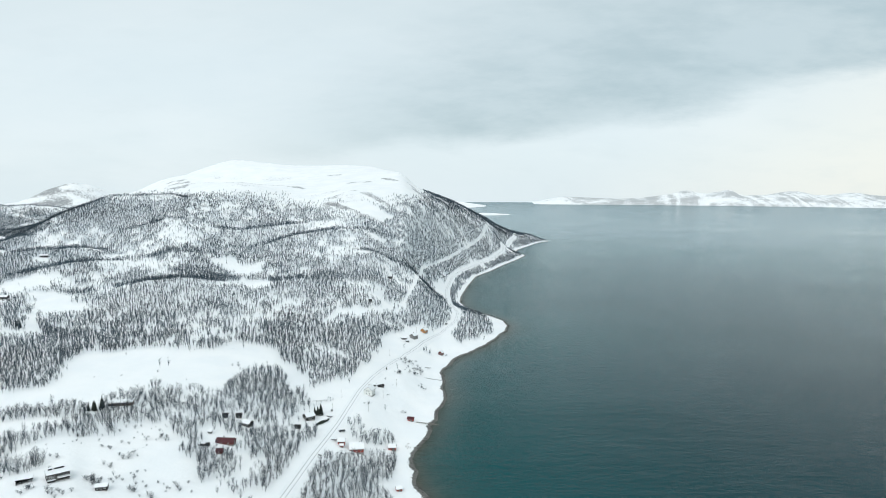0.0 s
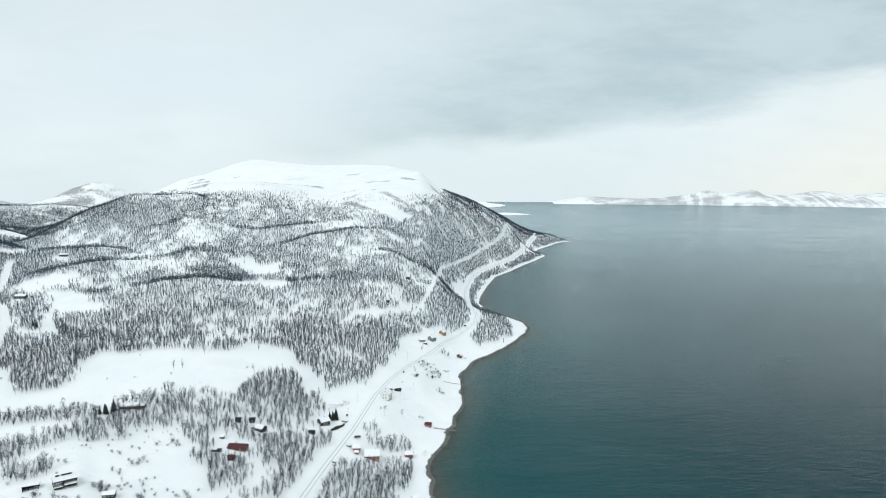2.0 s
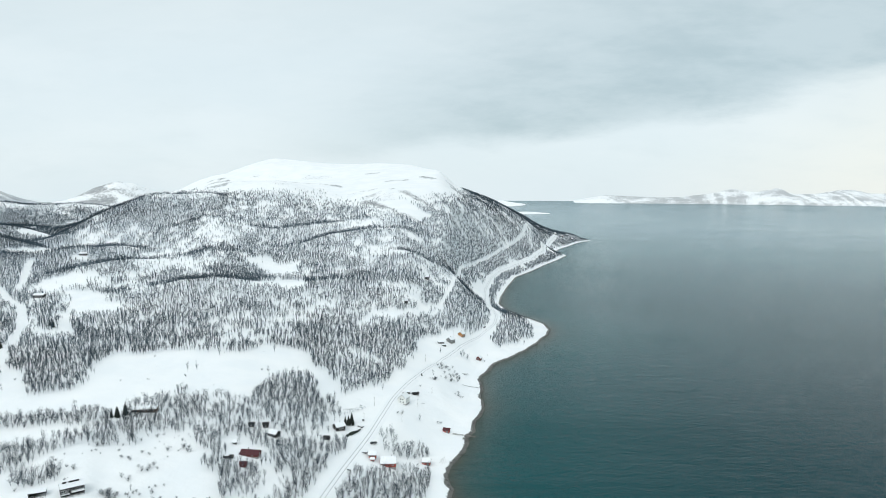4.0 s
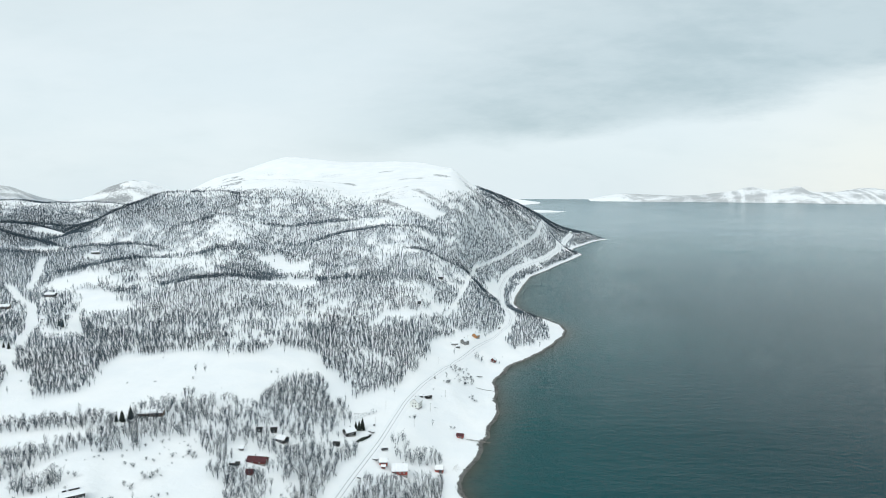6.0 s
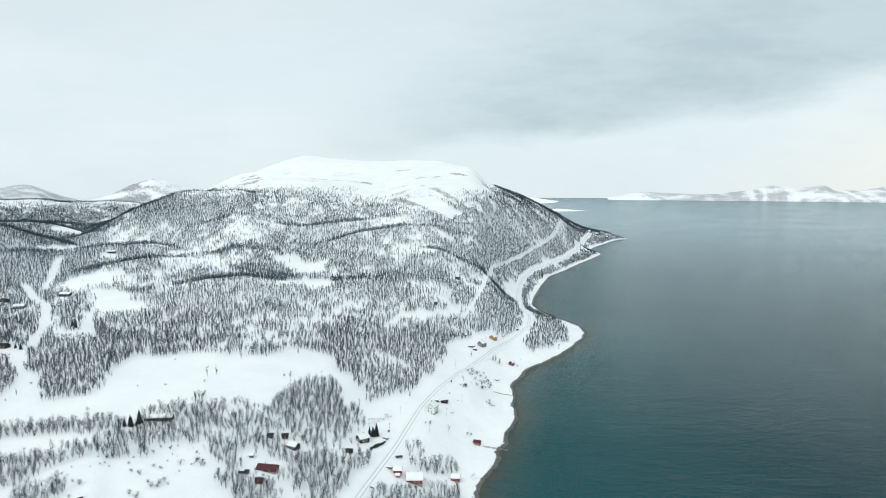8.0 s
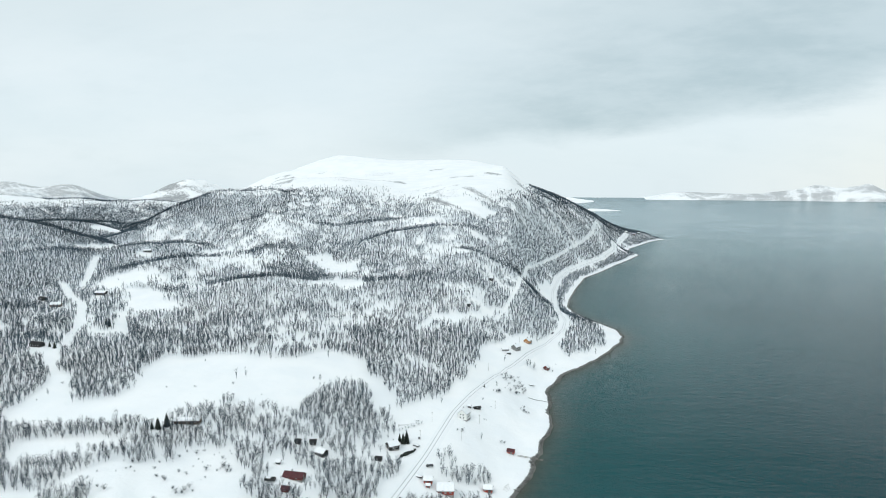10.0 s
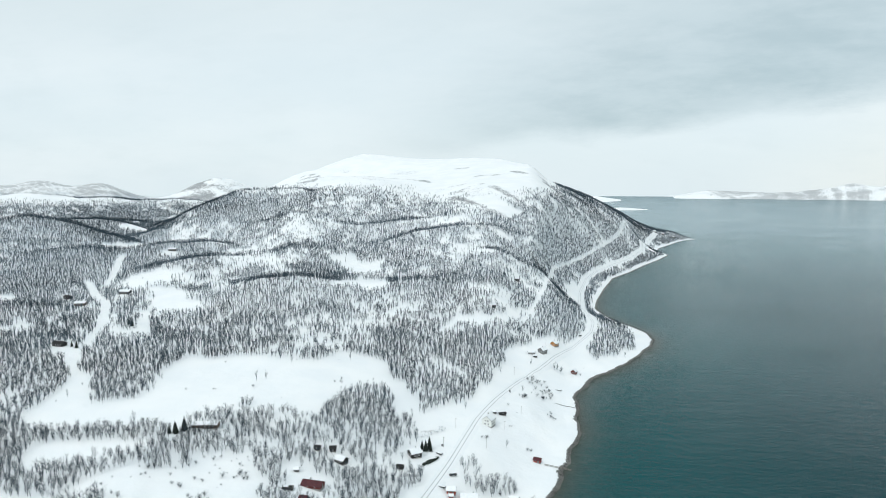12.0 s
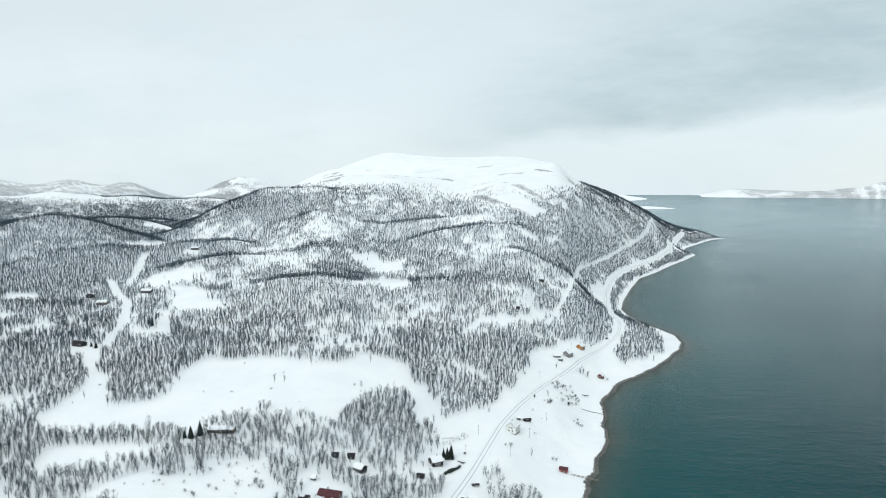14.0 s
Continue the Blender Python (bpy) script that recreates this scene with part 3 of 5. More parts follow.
ROCK_BANDS.append([(-66, 1633), (-19, 1508), (43, 1566)])
ROCK_BANDS.append([(-236, 1350), (-206, 1309), (-142, 1221), (-100, 1195)])
ROCK_BANDS.append([(-313, 1844), (-289, 1842)])
ROCK_BANDS.append([(-229, 1632), (-190, 1656)])
ROCK_BANDS.append([(-156, 1691), (-118, 1641)])
ROCK_BANDS.append([(-169, 1421), (-106, 1313)])
ROCK_BANDS.append([(-233, 1407), (-197, 1446)])
CLEAR = []
CLEAR.append([(-310, 552), (-271, 540), (-235, 544), (-200, 556), (-173, 555), (-152, 547), (-137, 540), (-123, 518), (-109, 488), (-111, 482), (-127, 516), (-142, 527), (-149, 528), (-154, 509), (-158, 492), (-157, 472), (-156, 458), (-158, 451), (-171, 460), (-189, 452), (-203, 444), (-214, 432), (-223, 417), (-230, 414), (-237, 411), (-257, 409), (-274, 403), (-294, 396), (-313, 401), (-322, 418), (-310, 431), (-293, 442), (-276, 459), (-275, 473), (-286, 499), (-293, 520)])
CLEAR.append([(-410, 545), (-396, 538), (-361, 496), (-327, 461), (-303, 442), (-310, 431), (-320, 419), (-328, 436), (-330, 451), (-357, 484), (-392, 517)])
CLEAR.append([(-371, 429), (-365, 442), (-355, 454), (-346, 447), (-353, 432), (-360, 419)])
CLEAR.append([(-290, 377), (-280, 384), (-258, 388), (-234, 389), (-223, 401), (-221, 388), (-229, 377), (-238, 368), (-260, 360), (-268, 355)])
CLEAR.append([(-231, 341), (-220, 354), (-213, 364), (-196, 371), (-190, 391), (-177, 390), (-165, 388), (-155, 376), (-150, 363), (-224, 333)])
CLEAR.append([(-486, 548), (-490, 575), (-488, 597), (-479, 588), (-474, 559), (-473, 535)])
CLEAR.append([(-666, 915), (-660, 953), (-716, 1084), (-702, 1086), (-611, 936), (-619, 899)])
CLEAR.append([(-889, 1237), (-914, 1357), (-879, 1398), (-800, 1310), (-768, 1215), (-833, 1244), (-874, 1227)])
CLEAR.append([(-1353, 1444), (-1091, 1210), (-1092, 1172)])
CLEAR.append([(-518, 748), (-529, 793), (-498, 798), (-505, 829), (-556, 912), (-496, 828), (-481, 822), (-465, 788), (-462, 764), (-481, 753), (-492, 742)])
CLEAR.append([(-417, 667), (-437, 694), (-444, 722), (-445, 752), (-405, 722), (-390, 692), (-367, 692), (-366, 676), (-400, 664)])
CLEAR.append([(-419, 654), (-405, 656), (-388, 628), (-373, 596), (-369, 571), (-384, 566), (-394, 586), (-391, 613)])
CLEAR.append([(-274, 768), (-249, 783), (-228, 762), (-217, 774), (-210, 796), (-239, 860), (-270, 863)])
CLEAR.append([(-339, 948), (-328, 998), (-298, 961), (-285, 938), (-268, 957), (-247, 905), (-264, 891), (-292, 929), (-322, 924)])
CLEAR.append([(-125, 736), (-93, 751), (-64, 805), (-49, 813), (-62, 782), (-91, 737), (-118, 711), (-122, 679), (-129, 675), (-128, 707)])
BELTS = []
BELTS.append([(-293, 395), (-273, 401), (-256, 407), (-232, 409), (-224, 405), (-228, 398), (-237, 392), (-261, 392), (-280, 386)])
BELTS.append([(-346, 405), (-347, 418), (-328, 416), (-312, 401), (-292, 393), (-281, 380), (-291, 375), (-310, 372)])
BELTS.append([(-266, 352), (-257, 357), (-235, 365), (-227, 374), (-219, 386), (-213, 383), (-216, 368), (-222, 357), (-234, 345), (-234, 332), (-256, 327), (-270, 343)])
BELTS.append([(-294, 357), (-276, 359), (-263, 346), (-278, 342)])
BELTS.append([(-210, 396), (-206, 397), (-191, 375), (-194, 373)])
BELTS.append([(-217, 370), (-215, 381), (-203, 381), (-200, 375), (-208, 367)])
BELTS.append([(-231, 329), (-226, 337), (-211, 337), (-204, 329), (-208, 323), (-219, 321), (-226, 321)])
BELTS.append([(-158, 466), (-161, 490), (-153, 514), (-143, 534), (-131, 527), (-118, 498), (-107, 477), (-104, 464), (-124, 458)])
BELTS.append([(-209, 457), (-202, 463), (-197, 453), (-205, 450)])
ROAD = [(-90, 291), (-85, 337), (-79, 400), (-73, 454), (-68, 522), (-60, 566), (-46, 629), (-24, 697), (1, 777),
    (16, 822), (20, 870), (13, 905), (5, 1028), (6, 1117), (17, 1236), (36, 1342), (69, 1429), (116, 1562),
    (155, 1693), (159, 1755), (196, 1964), (231, 2098)]
FOREST_TRACK = [(-50, 801), (-39, 911), (-35, 1121), (7, 1342), (52, 1486), (101, 1658), (146, 1938)]
WEST_LANE = [(-384, 537), (-403, 569), (-419, 598), (-448, 639), (-476, 677), (-495, 694), (-520, 715), (-545, 739), (-565, 759)]
WEST_LANE_END = [(-530, 745), (-550, 782), (-566, 809), (-584, 840), (-598, 866)]
SHRUB_SPOTS = [(-175, 321, 4, 14), (-33, 640, 8, 16), (-27, 622, 8, 14), (-28, 606, 5, 8), (-41, 591, 4, 8), (-19, 571, 5, 6), (-216, 329, 14, 12), (-177, 322, 7, 9), (-167, 327, 4, 5), (-177, 341, 3, 3), (-176, 353, 6, 6), (-190, 360, 5, 4), (-162, 335, 4, 4), (-155, 326, 3, 3), (-147, 316, 4, 4), (-156, 318, 3, 3), (-144, 327, 5, 4), (-187, 303, 7, 7), (-182, 305, 5, 5), (-205, 302, 9, 9), (-167, 377, 5, 4), (-137, 327, 7, 7), (-216, 337, 6, 5)]


def within(poly, x, y):
    inside = np.zeros(np.shape(x), bool)
    for (ax, ay), (bx, by) in zip(poly, poly[1:] + poly[:1]):
        if ay != by:
            inside ^= ((ay > y) != (by > y)) & (x < (bx - ax) * (y - ay) / (by - ay) + ax)
    return inside


def line_distance(points, x, y):
    best = np.full(np.shape(x), 1e9)
    for (ax, ay), (bx, by) in zip(points, points[1:]):
        dx, dy = bx - ax, by - ay
        t = np.clip(((x - ax) * dx + (y - ay) * dy) / (dx * dx + dy * dy), 0, 1)
        best = np.minimum(best, np.hypot(x - ax - t * dx, y - ay - t * dy))
    return best


YARDS = [(-56, 419, 9), (-66, 420, 6), (-34, 438, 6), (-94, 449, 10), (-97, 430, 5), (-127, 416, 8), (-136, 426, 6), (-143, 423, 5), (-132, 386, 12),
    (-143, 393, 6), (-141, 376, 4), (-190, 316, 13), (-206, 314, 9), (-169, 314, 7), (-212, 421, 5), (-224, 412, 3), (-406, 532, 5), (-503, 670, 6), (-491, 723, 5), (-540, 695, 5),
    (-87, 776, 6), (-69, 440, 5), (-87, 459, 7), (-90, 485, 8), (-562, 916, 12), (-73, 899, 5), (-59, 521, 13), (-36, 700, 15), (-21, 736, 9)]


def wood_density(x, y, z):
    """Birches per square metre."""
    r = np.hypot(x, y)
    wob = smooth(210, 1100, r) * 9 + 5
    wx, wy = x + (fbm(x, y, 25, 3, 11) - 0.5) * wob * 2, y + (fbm(x, y, 25, 3, 12) - 0.5) * wob * 2
    patch, tuft = fbm(x, y, 150, 3, 21), fbm(x, y, 28, 2, 22)
    clump = fbm(x, y, 11, 2, 23)
    d = (0.14 * (1 + 0.7 * smooth(800, 600, r) + 0.7 * smooth(570, 440, r)) * smooth(0.27, 0.62, patch * 0.60 + tuft * 0.46) + 0.018) * (0.25 + 1.5 * smooth(0.35, 0.62, clump))
    west = smooth(-280, -560, x) * smooth(440, 580, y)
    d = d * (1 + 0.3 * west + 1.0 * west * smooth(760, 950, r) * smooth(-33, -36, np.degrees(np.arctan2(x, y)))) * (0.45 + 0.95 * smooth(0.36, 0.60, fbm(x, y * 0.6, 75, 3, 27)) + 0.35 * smooth(-450, -300, x) * smooth(700, 850, y))
    chute = value_noise(x * 0.7 - y * 0.7, (x + y) * 7.0, 170, 6) * 0.6 + value_noise(x * 0.7 - y * 0.7, (x + y) * 3.0, 150, 8) * 0.4
    d = d * (1 - 0.68 * smooth(70, 110, z) * smooth(0.45, 0.7, chute) * smooth(-420, -250, x))
    bare = np.zeros(np.shape(x), bool)
    for poly in OPEN:
        bare |= within(poly, wx, wy)
    d = np.where(bare, 0.0004, d)
    for poly in GROVES:
        d = np.where(within(poly, wx, wy), 0.30 * (0.4 + 0.6 * smooth(0.22, 0.45, tuft)) * (0.3 + 1.4 * smooth(0.35, 0.62, clump)), d)
    for poly in DENSE:
        d = np.where(within(poly, wx, wy), np.maximum(d * 1.35, (0.05 + 0.055 * smooth(800, 600, r)) * (0.3 + 1.4 * smooth(0.35, 0.62, clump))), d)
    for poly in THICK:
        d = np.where(within(poly, wx, wy), np.maximum(d, 0.19 * (0.4 + 1.2 * smooth(0.35, 0.62, clump))), d)
    d = np.minimum(d, 0.30 - 0.19 * smooth(700, 1000, r) + 0.09 * smooth(-34, -36, np.degrees(np.arctan2(x, y))))
    for poly in CLEAR:
        d = np.where(within(poly, wx, wy), 0.0003, d)
    for poly in BELTS:
        d = np.where(within(poly, wx, wy), 0.34 * (0.35 + 1.3 * smooth(0.35, 0.62, clump)), d)
    ridge = np.full(np.shape(x), 1e9)
    for line in RIDGE_LINES:
        ridge = np.minimum(ridge, line_distance(line, x, y))
    tree_line = 160 + 48 * (fbm(x, y, 190, 4, 31) - 0.5) + 20 * smooth(-84, 28, x) - 6 * smooth(-700, -500, x) * smooth(-60, -160, x) - 14 * smooth(-380, -300, x) * smooth(-90, -170, x) - 14 * smooth(-630, -910, x) - 22 * smooth(1650, 1900, r) * smooth(-26, -29, np.degrees(np.arctan2(x, y)))
    d = d * smooth(tree_line + 14, tree_line - 34, z)
    d = np.maximum(d, 0.06 * smooth(32, 5, ridge) * (0.1 + 0.9 * smooth(0.40, 0.58, tuft)))
    d = d * (1 + 0.9 * smooth(150, 60, line_distance([(a, b) for a, b, _ in RIDGES[4][0]], x, y)))
    d = d * smooth(8, 15, inland(x, y) + (tuft - 0.5) * 8)
    d = np.where(line_distance(ROAD, x, y) < 6.5 + 0.2 * smooth(900, 1050, y), 0, d)
    d = np.where(line_distance(FOREST_TRACK, x, y) < 2.6, 0, d)
    d = np.where(np.minimum(line_distance(WEST_LANE, x, y), line_distance(WEST_LANE_END, x, y)) < 4.5, 0, d)
    for yx, yy, yr in YARDS:
        d = np.where(np.hypot(x - yx, y - yy) < yr, 0, d)
    return d


def scrub_cover(x, y, z):
    """How much heather and low scrub shows through the snow, 0 to 1."""
    r = np.hypot(x, y)
    d = wood_density(x, y, z)
    low = smooth(0.002, 0.08, d) * 0.5 * smooth(700, 1400, r)
    high = 0.5 * smooth(134, 160, z) * smooth(0.56, 0.66, fbm(x, y, 98, 4, 41)) * smooth(238, 196, z)
    back = smooth(-36, -32, np.degrees(np.arctan2(x, y))) * smooth(-25.5, -28, np.degrees(np.arctan2(x, y))) * smooth(1700, 1900, r)
    high = np.maximum(high, back * (0.25 + 0.6 * smooth(0.42, 0.6, fbm(x + z * 2, y * 0.4 + z * 4, 90, 4, 45))) * smooth(196, 165, z))
    tilt = 0.30 * np.sin(x / 260.0 + 0.8)
    streak = smooth(0.34, 0.70, 0.6 * fbm(x * 0.5, 5 * (z - tilt * x), 120, 5, 51) + 0.4 * fbm(x + z, y + 3 * z, 90, 4, 52))
    bear = np.degrees(np.arctan2(x, y))
    west = smooth(-33, -36, np.degrees(np.arctan2(x, y)))
    far = smooth(2600, 3300, r) * smooth(3, 9, np.abs(bear - 3)) * (0.58 + 0.62 * streak + 0.35 * smooth(13, 15, bear) * smooth(21, 17, bear) + 0.15 * west)
    band = np.full(np.shape(x), 1e9)
    for line in ROCK_BANDS:
        band = np.minimum(band, line_distance(line, x, y))
    face = line_distance([(a + 14, b - 26) for a, b, _ in RIDGES[0][0][:7]], x, y)
    high = np.maximum(high, 1.2 * smooth(190, 60, face) * smooth(-28.9, -29.6, bear) * smooth(0.48, 0.60, fbm(x + 0.8 * y, z * 3 - x, 110, 4, 44)))
    high = np.maximum(high, 1.05 * smooth(17, 3, band + 18 * (fbm(x, y, 30, 3, 43) - 0.5)))
    return np.maximum(np.maximum(low, high * smooth(3200, 2660, r)), far)


def wood_floor_tint(x, y, z):
    """How far the snow between the trees is tinted blue-grey, 0 to 1."""
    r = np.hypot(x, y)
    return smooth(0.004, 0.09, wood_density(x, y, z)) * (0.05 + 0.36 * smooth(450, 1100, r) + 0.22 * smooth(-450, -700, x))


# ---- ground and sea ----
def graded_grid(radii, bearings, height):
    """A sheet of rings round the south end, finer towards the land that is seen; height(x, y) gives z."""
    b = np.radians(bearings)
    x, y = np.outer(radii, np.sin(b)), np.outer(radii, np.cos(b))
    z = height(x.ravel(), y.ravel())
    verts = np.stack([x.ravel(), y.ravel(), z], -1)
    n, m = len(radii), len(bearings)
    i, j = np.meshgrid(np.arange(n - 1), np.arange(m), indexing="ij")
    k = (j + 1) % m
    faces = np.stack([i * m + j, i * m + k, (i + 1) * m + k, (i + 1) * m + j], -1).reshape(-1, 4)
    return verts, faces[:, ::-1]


def mesh_from(name, verts, faces, mats, smooth_faces=False, index=None):
    """A mesh from arrays; faces all have the same number of corners."""
    me = bpy.data.meshes.new(name)
    verts, faces = np.asarray(verts, np.float32), np.asarray(faces, np.int32)
    me.vertices.add(len(verts))
    me.vertices.foreach_set("co", verts.ravel())
    me.loops.add(faces.size)
    me.loops.foreach_set("vertex_index", faces.ravel())
    me.polygons.add(len(faces))
    me.polygons.foreach_set("loop_start", np.arange(0, faces.size, faces.shape[1], dtype=np.int32))
    if smooth_faces:
        me.polygons.foreach_set("use_smooth", np.ones(len(faces), bool))
    for m in mats:
        me.materials.append(m)
    if index is not None:
        me.polygons.foreach_set("material_index", np.asarray(index, np.int32))
    me.update(calc_edges=True)
    return me


def attribute(me, name, values):
    me.attributes.new(name, "FLOAT", "POINT").data.foreach_set("value", np.asarray(values, np.float32))


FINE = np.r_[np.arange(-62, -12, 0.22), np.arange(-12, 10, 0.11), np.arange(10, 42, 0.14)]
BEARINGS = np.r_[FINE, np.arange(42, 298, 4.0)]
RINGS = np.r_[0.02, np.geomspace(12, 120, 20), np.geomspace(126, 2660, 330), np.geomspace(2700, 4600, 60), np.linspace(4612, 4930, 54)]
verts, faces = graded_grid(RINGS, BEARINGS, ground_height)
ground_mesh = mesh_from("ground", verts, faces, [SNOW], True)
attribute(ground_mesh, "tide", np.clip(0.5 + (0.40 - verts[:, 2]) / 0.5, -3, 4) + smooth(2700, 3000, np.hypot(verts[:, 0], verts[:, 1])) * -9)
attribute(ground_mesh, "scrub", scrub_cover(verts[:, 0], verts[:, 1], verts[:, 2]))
attribute(ground_mesh, "floor_tint", wood_floor_tint(verts[:, 0], verts[:, 1], verts[:, 2]))
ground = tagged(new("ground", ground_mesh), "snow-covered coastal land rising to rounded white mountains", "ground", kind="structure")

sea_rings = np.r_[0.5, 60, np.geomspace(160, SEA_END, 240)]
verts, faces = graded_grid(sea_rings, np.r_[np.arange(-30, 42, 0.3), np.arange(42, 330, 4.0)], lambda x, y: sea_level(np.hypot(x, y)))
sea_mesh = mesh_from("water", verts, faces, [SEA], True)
off = -inland(verts[:, 0], verts[:, 1])
attribute(sea_mesh, "shelf", np.exp(-np.clip(off, 0, None) / 220.0))
attribute(sea_mesh, "shoal", np.exp(-np.clip(off, 0, None) / 14.0) * smooth(2100, 900, np.hypot(verts[:, 0], verts[:, 1])))
water = tagged(new("water", sea_mesh), "calm dark teal fjord water with fine ripples", "water", kind="structure")


def along(points, step):
    """Points at even steps on a smooth line through the given ones, with the heading of each."""
    p = np.array(points, float)
    t = np.r_[0, np.cumsum(np.hypot(*np.diff(p, axis=0).T))]
    s = np.arange(0, t[-1], step)
    x, y = np.interp(s, t, p[:, 0]), np.interp(s, t, p[:, 1])
    w = max(3, int(34 / step) | 1)
    kern = np.hanning(w + 2)[1:-1]
    kern /= kern.sum()
    pad = w // 2
    even = lambda v: np.convolve(np.r_[2 * v[0] - v[pad:0:-1], v, 2 * v[-1] - v[-2 : -pad - 2 : -1]], kern, "valid")
    x, y = even(x), even(y)
    return x, y, np.arctan2(np.gradient(y), np.gradient(x))


def ribbon(points, offsets, heights, step=2.5):
    """A strip along a line on the ground: sideways offsets, and heights over the ground at each."""
    x, y, turn = along(points, step)
    nx, ny = -np.sin(turn), np.cos(turn)
    level = ground_height(x, y)
    rows = []
    for o, h in zip(offsets, heights):
        gx, gy = x + nx * o, y + ny * o
        own = ground_height(gx, gy)
        base = own if h < 0 else np.maximum(own, 0.5 * own + 0.5 * level)
        rows.append(np.stack([gx, gy, base + h], -1))
    v = np.stack(rows, 1)
    n, m = v.shape[:2]
    i, j = np.meshgrid(np.arange(n - 1), np.arange(m - 1), indexing="ij")
    f = np.stack([i * m + j, (i + 1) * m + j, (i + 1) * m + j + 1, i * m + j + 1], -1).reshape(-1, 4)
    return v.reshape(-1, 3), f[:, ::-1]


def road_strip(name, points, half, label, tracks):
    v, f = ribbon(points, (-half - 3.6, -half, -half * 0.5, 0, half * 0.5, half, half + 3.6), (-0.22, 0.08, 0.11, 0.12, 0.11, 0.08, -0.22))
    road = tagged(new(name, mesh_from(name, v, f, [PACKED], True)), label, "road", kind="structure")
    for o, w in tracks:
        v, f = ribbon(points, (o - w, o, o + w), (0.16, 0.17, 0.16))
        strip = new("wheel_track", mesh_from("wheel_track", v, f, [WHEEL], True))
        strip.parent = road
        strip["label"] = "grey slush in a wheel track"
    return road


v, f = ribbon([(-17, 608), (-9, 607), (0, 606)], (-0.6, 0, 0.6), (0.05, 0.08, 0.05), 1.5)
tagged(new("brook", mesh_from("brook", v, f, [STONE], True)), "narrow open brook crossing the beach snow", "brook", kind="structure")


road_strip("road", ROAD, 2.4, "ploughed coast road of packed snow with grey wheel tracks", ((-1.15, 0.2), (1.1, 0.2)))
road_strip("lane", WEST_LANE, 2.8, "snow-covered lane through the birch wood", ())
road_strip("lane", WEST_LANE_END, 2.4, "snow-covered lane climbing through the wood", ())


# ---- helpers for things ----
def part(name, bm, mat, parent, label=""):
    me = bpy.data.meshes.new(name)
    bm.to_mesh(me)
    bm.free()
    me.materials.append(mat)
    ob = new(name, me)
    ob.parent = parent
    if label:
        ob["label"] = label
    return ob


def box(bm, x, y, z, sx, sy, sz, turn=0.0):
    """A box with its base centre at x, y, z."""
    m = pose(x, y, z + sz / 2, 0, 0, turn) @ Matrix.Diagonal((sx, sy, sz, 1))
    bmesh.ops.create_cube(bm, size=1, matrix=m)
    return bm


def rod(bm, a, b, r0, r1, sides=6):
    a, b = Vector(a), Vector(b)
    q = (b - a).to_track_quat("Z", "Y").to_matrix().to_4x4()
    m = Matrix.Translation((a + b) / 2) @ q
    bmesh.ops.create_cone(bm, cap_ends=True, segments=sides, radius1=r0, radius2=r1, depth=(b - a).length, matrix=m)
    return bm


def soften(bm, width, cuts=1):
    bmesh.ops.bevel(bm, geom=list(bm.edges), offset=width, segments=cuts, affect="EDGES", profile=0.6)
    return bm


def lowest(x, y, turn, sx, sy):
    """Ground height under a footprint: the lowest and the middle."""
    c, s = math.cos(math.radians(turn)), math.sin(math.radians(turn))
    px = np.array([x + a * sx / 2 * c - b * sy / 2 * s for a in (-1, 0, 1) for b in (-1, 0, 1)])
    py = np.array([y + a * sx / 2 * s + b * sy / 2 * c for a in (-1, 0, 1) for b in (-1, 0, 1)])
    h = ground_height(px, py)
    return float(h.min()), float(h.mean())


def thing(name, x, y, z, turn, label, category, group=""):
    ob = new(name)
    ob.empty_display_size = 1.0
    ob.matrix_world = pose(x, y, z, 0, 0, turn)
    return tagged(ob, label, category, group)


def prism(bm, half_x, half_y, base, eave, ridge):
    """Walls with two gables; the ridge runs along x."""
    v = [bm.verts.new(c) for c in (
        (-half_x, -half_y, base), (half_x, -half_y, base), (half_x, half_y, base), (-half_x, half_y, base),
        (-half_x, -half_y, eave), (half_x, -half_y, eave), (half_x, half_y, eave), (-half_x, half_y, eave),
        (-half_x, 0, ridge), (half_x, 0, ridge))]
    for f in ((0, 3, 2, 1), (0, 1, 5, 4), (2, 3, 7, 6), (1, 2, 6, 9, 5), (3, 0, 4, 8, 7), (4, 5, 9, 8), (6, 7, 8, 9)):
        bm.faces.new([v[i] for i in f])
    return bm


def roof_side(bm, half_x, half_y, eave, ridge, side, thick, over=0.45):
    """One slope of a roof as a slab, with its lower edge over the eaves."""
    rise = (ridge - eave) / half_y
    y1, z1 = side * (half_y + over), eave - rise * over
    pts = [(x, y, z + t) for t in (0.0, thick) for x, y, z in ((-half_x - over, y1, z1), (half_x + over, y1, z1), (half_x + over, -0.05 * side, ridge + 0.02), (-half_x - over, -0.05 * side, ridge + 0.02))]
    v = [bm.verts.new(p) for p in pts]
    for f in ((3, 2, 1, 0), (4, 5, 6, 7), (0, 1, 5, 4), (1, 2, 6, 5), (2, 3, 7, 6), (3, 0, 4, 7)):
        bm.faces.new([v[i] for i in f])
    bmesh.ops.recalc_face_normals(bm, faces=bm.faces)
    return bm


